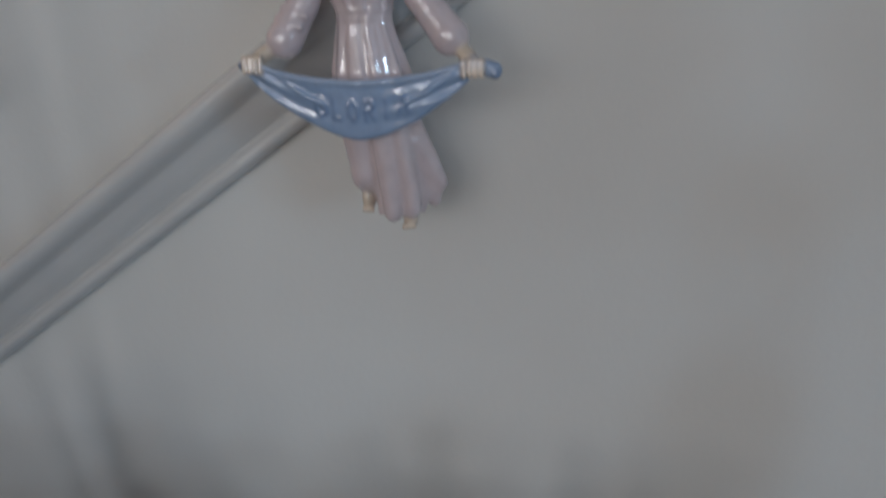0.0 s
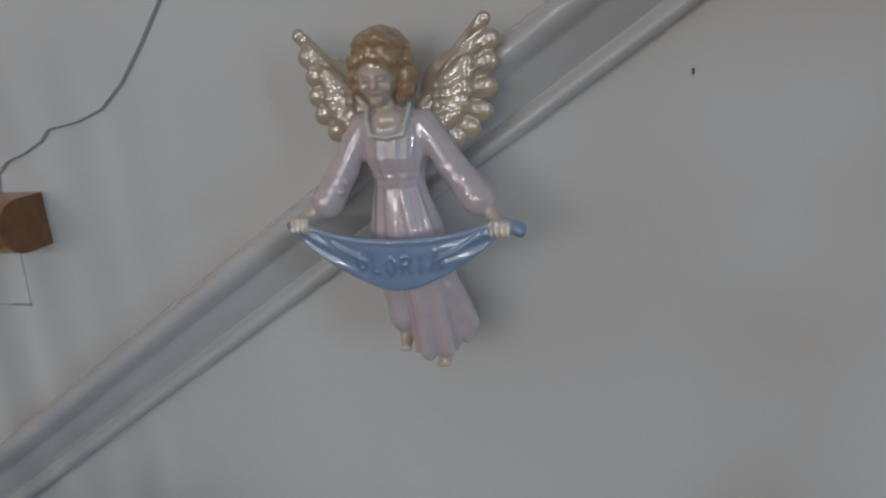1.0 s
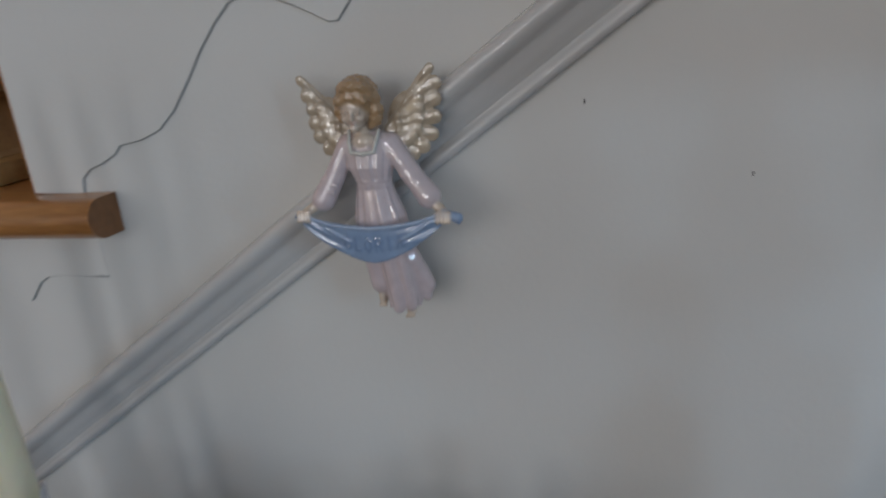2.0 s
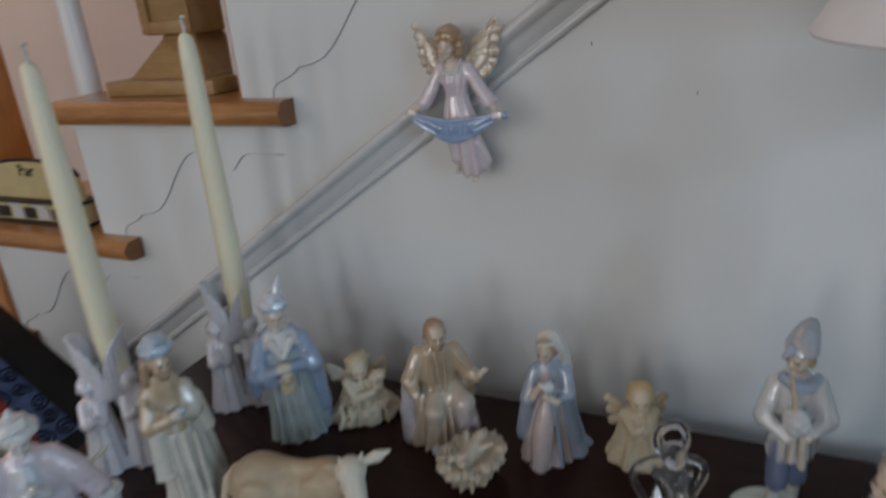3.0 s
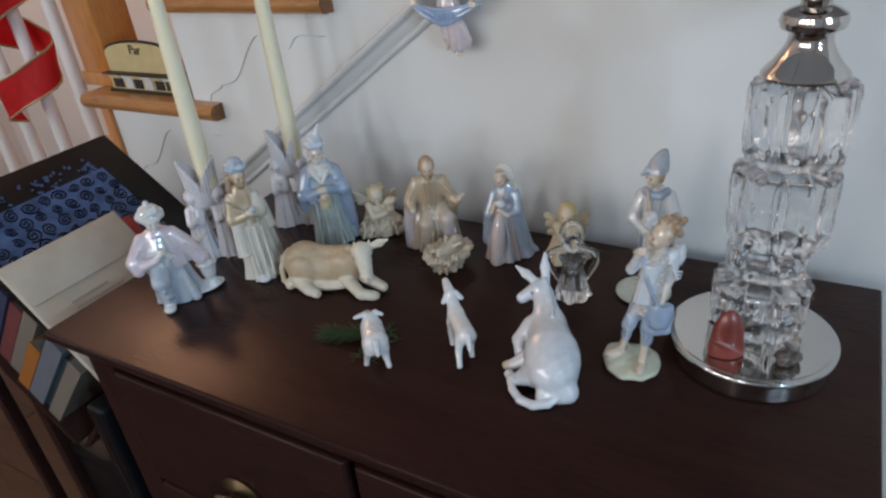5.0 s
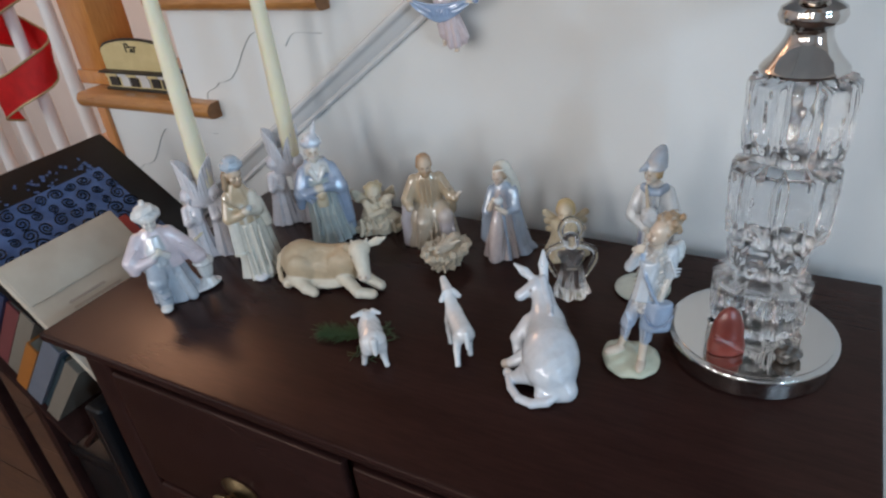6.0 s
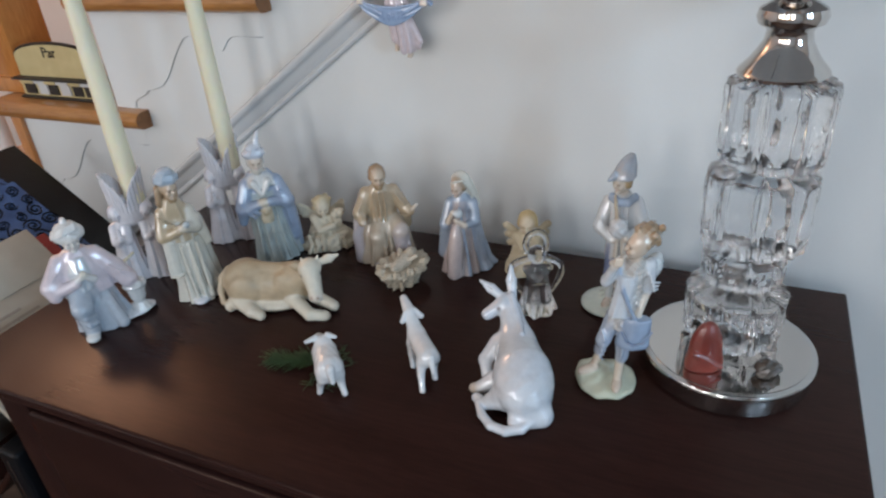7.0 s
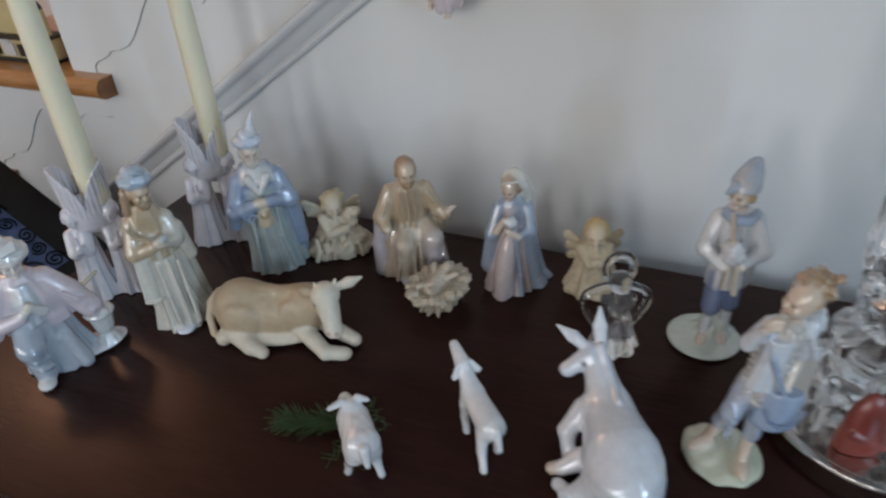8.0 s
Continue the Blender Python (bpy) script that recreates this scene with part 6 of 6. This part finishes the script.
# ---------------------------------------------------------------- the table lamp
LX, LY = 0.412, -0.209
AX, AY = 0.419, -0.196
lamp = thing("table_lamp", "stacked crystal table lamp with a polished nickel base and white shade", "lamp")
part("base", lathe([(0.074, 0.0), (0.0765, 0.002), (0.0768, 0.018), (0.079, 0.020), (0.0795, 0.0225), (0.0785, 0.0245), (0.074, 0.0252)], 96, at=(LX, LY, TOP + 0.0005)), STEEL, lamp, "round brushed nickel base")
part("plate", lathe([(0.0735, 0.0), (0.0735, 0.0006)], 96, at=(LX, LY, TOP + 0.0259)), CHROME, lamp, "mirror-bright top plate")


def crystal(z0, z1, r, tablets, twist, shift, inset=0.74):
    """A pressed block: upright rounded tablets side by side, with a dimple at each foot."""
    bm = bmesh.new()
    h, nt, nz = z1 - z0, 192, 26
    rings = []
    for j in range(nz + 1):
        t = j / nz
        d = min(t, 1 - t) * h / 0.010           # rounded shoulders, 10 mm high
        sh = 0.80 + 0.20 * math.sqrt(max(0.0, 1 - (1 - min(1, d)) ** 2))
        edge = min(1.0, min(t, 1 - t) * h / 0.006)
        ring = []
        for i in range(nt):
            a = 2 * math.pi * i / nt
            u = ((a - twist) * tablets / (2 * math.pi)) % 1.0 * 2 - 1     # -1..1 across one tablet
            w = max(0.0, 1 - abs(u) ** 6)
            face = inset + (1 - inset) * w * edge
            flat = 1 / max(0.9, math.cos(u * math.pi / tablets * 0.85))    # nearly flat faces
            rr = r * sh * face * flat
            rr -= 0.0045 * math.exp(-((u / 0.45) ** 2) - ((t * h - 0.011) / 0.006) ** 2)
            ring.append(bm.verts.new((AX + rr * math.cos(a), AY + rr * math.sin(a), z0 + h * t)))
        rings.append(ring)
    for p, q in zip(rings, rings[1:]):
        for i in range(nt):
            bm.faces.new((p[i], p[(i + 1) % nt], q[(i + 1) % nt], q[i]))
    bm.faces.new(rings[0][::-1]), bm.faces.new(rings[-1])
    for v in bm.verts:      # hand-pressed glass is never even
        d = Vector((v.co.x - AX, v.co.y - AY, 0))
        v.co += d * 0.030 * noise.noise(v.co * 80) + d * 0.010 * noise.noise(v.co * 190)
        v.co.x += shift
    bmesh.ops.recalc_face_normals(bm, faces=bm.faces)
    return bm


Z0 = TOP + 0.0272
stack = [(Z0, Z0 + 0.062, 0.0445, 9, 0.2, -0.006), (Z0 + 0.0628, Z0 + 0.100, 0.0365, 9, 0.0, -0.005),
         (Z0 + 0.1008, Z0 + 0.178, 0.0450, 9, 0.55, -0.001), (Z0 + 0.1788, Z0 + 0.256, 0.0425, 9, 0.25, 0.002)]
for z0, z1, r, tab, tw, dx in stack:
    part("crystal_block", crystal(z0, z1, r, tab, tw, dx), CRYSTAL, lamp, "pressed clear crystal block", angle=70, recalc=False)
CAP = [(0.0375, 0.0), (0.038, 0.003), (0.0365, 0.006), (0.030, 0.014), (0.024, 0.024), (0.0195, 0.034), (0.0185, 0.042), (0.020, 0.046), (0.0265, 0.050), (0.0285, 0.057), (0.0265, 0.064), (0.019, 0.069),
       (0.0125, 0.072), (0.013, 0.078), (0.0175, 0.081), (0.0175, 0.085), (0.011, 0.088), (0.009, 0.11), (0.009, 0.135)]
part("cap", lathe([(r * 0.9, z * 0.78 if z < 0.1 else z) for r, z in CAP], 64, at=(AX, AY, Z0 + 0.2565)), CHROME, lamp, "polished nickel cap and neck")
bm = bmesh.new()
seg = 96
rings = []
for r, z in ((0.147, 1.235), (0.1482, 1.233), (0.1495, 1.235), (0.070, 1.375), (0.068, 1.377), (0.0665, 1.375)):
    rings.append([bm.verts.new((AX + r * math.cos(2 * math.pi * i / seg), AY + r * math.sin(2 * math.pi * i / seg), z)) for i in range(seg)])
for a, b in zip(rings, rings[1:] + rings[:1]):
    for i in range(seg):
        bm.faces.new((a[i], a[(i + 1) % seg], b[(i + 1) % seg], b[i]))
part("shade", bm, SHADE, lamp, "white fabric shade")
bm = bmesh.new()
for j in range(3):
    a = 2 * math.pi * j / 3
    tube([(AX, AY, 1.262), (AX + 0.1425 * math.cos(a), AY + 0.1425 * math.sin(a), 1.262)], 0.0015, 6, bm)
part("shade_spider", bm, STEEL, lamp, "wire spokes that carry the shade")

# pieces on the lamp's plate
c = Clay()
c.ell((0, 0, 14), (15.5, 10, 36), (1, 1, 1), k=2)
c.ell((0, 0, 4), (17, 11, 14), (1, 1, 1), k=6, rough=(0.6, 0.3))
c.cap((-13, -8, 20), (12, -11, 6), 2.0, 1.8, (1, 1, 1), 3)
me = c.mesh("red_stone", 1.0)
me.materials.append(REDGLASS)
ob = new("red_stone", me)
ob.matrix_world = pose(0.394, -0.253, TOP + 0.0270, 0, 0, 25)
tagged(ob, "upright dark red polished stone on the lamp base", "stone")
c = Clay()
c.ell((0, 0, 7), (13, 9, 8), (1, 1, 1), (0, 12, 0), 2, rough=(1.3, 0.5))
c.ell((-6, -4, 4), (7, 6, 5), (1, 1, 1), k=2, rough=(1.0, 0.6))
me = c.mesh("pebble", 0.9)
me.materials.append(STONE)
ob = new("pebble", me)
ob.matrix_world = pose(0.448, -0.246, TOP + 0.0270, 0, 0, 30)
tagged(ob, "small dark shiny pebble on the lamp base", "stone")

# the pine sprig under the lamb
sprig = thing("pine_sprig", "small fresh green pine sprig lying on the chest", "sprig")
tw = [(0.036, -0.340, TOP + 0.004), (0.020, -0.346, TOP + 0.006), (0.002, -0.352, TOP + 0.005), (-0.018, -0.354, TOP + 0.004)]
part("twig", tube(tw, 0.0013, 6, taper=0.5), TWIG, sprig)
bm = bmesh.new()
rs = random.Random(3)
for j in range(230):
    t = rs.random() ** 0.8 * 2.999
    a, b = Vector(tw[int(t)]), Vector(tw[int(t) + 1])
    p = a.lerp(b, t % 1)
    d = (b - a).normalized()
    ang = rs.uniform(-0.9, 0.9)
    d = Matrix.Rotation(ang, 3, "Z") @ d
    q = p + d * rs.uniform(0.012, 0.024) + Vector((0, 0, rs.uniform(-0.003, 0.010)))
    q.z = max(q.z, TOP + 0.0012)
    tube([p, p.lerp(q, 0.6) + Vector((0, 0, 0.001)), q], 0.0007, 4, bm, 0.3)
for j in range(60):
    p = Vector((0.035 + rs.uniform(-0.006, 0.02), -0.345 + rs.uniform(-0.03, 0.03), TOP + 0.0012))
    a = rs.uniform(0, 6.28)
    tube([p, p + Vector((0.012 * math.cos(a), 0.012 * math.sin(a), 0.0003))], 0.0005, 4, bm, 0.5)
tagged(part("needles", bm, PINE, sprig, smooth=False), kind="stuff")


# ---------------------------------------------------------------- boards of the floor, baseboard
board = box(-0.6, 0.6, -0.0415, 0.0415, -0.0075, 0.0, 0.001, 1)
first = link_mesh("floor_board", board, FLOORWOOD)
for row in range(34):
    y = -2.2 + row * 0.0835
    for col in range(6):
        xa = -3.9 + col * 1.2025 + (row % 3) * 0.4
        xb = min(2.5, xa + 1.2)
        xa = max(-3.1, xa)
        if xb - xa < 0.08:
            continue
        ob = new("floor_board", first.data)
        ob.parent = FLOOR
        ob.matrix_world = pose((xa + xb) / 2, y, 0) @ Matrix.Diagonal(((xb - xa) / 1.2, 1, 1, 1))
rest = bmesh.new()
for row in range(14):
    add_box(rest, -3.1, 2.5, -2.2 - 0.0835 * (row + 1) - 0.0415, -2.2 - 0.0835 * (row + 1) + 0.0415, -0.0075, 0.0)
bpy.data.objects.remove(first)
tagged(part("floor_far_boards", rest, FLOORWOOD, FLOOR), kind="stuff")
tagged(part("baseboard", box(-1.94, 2.58, -0.014, -0.0005, 0.001, 0.12, 0.003), WHITE), "white painted baseboard along the wall", "baseboard", kind="structure")

# small flecks on the plaster
flecks = bmesh.new()
for x, z in ((0.113, 1.2155), (0.2045, 1.1705)):
    add_box(flecks, x - 0.0004, x + 0.0004, -0.0008, -0.0002, z - 0.0013, z + 0.0013)
tagged(part("wall_flecks", flecks, INK), "tiny dark flecks on the white wall", "wall mark", kind="structure")
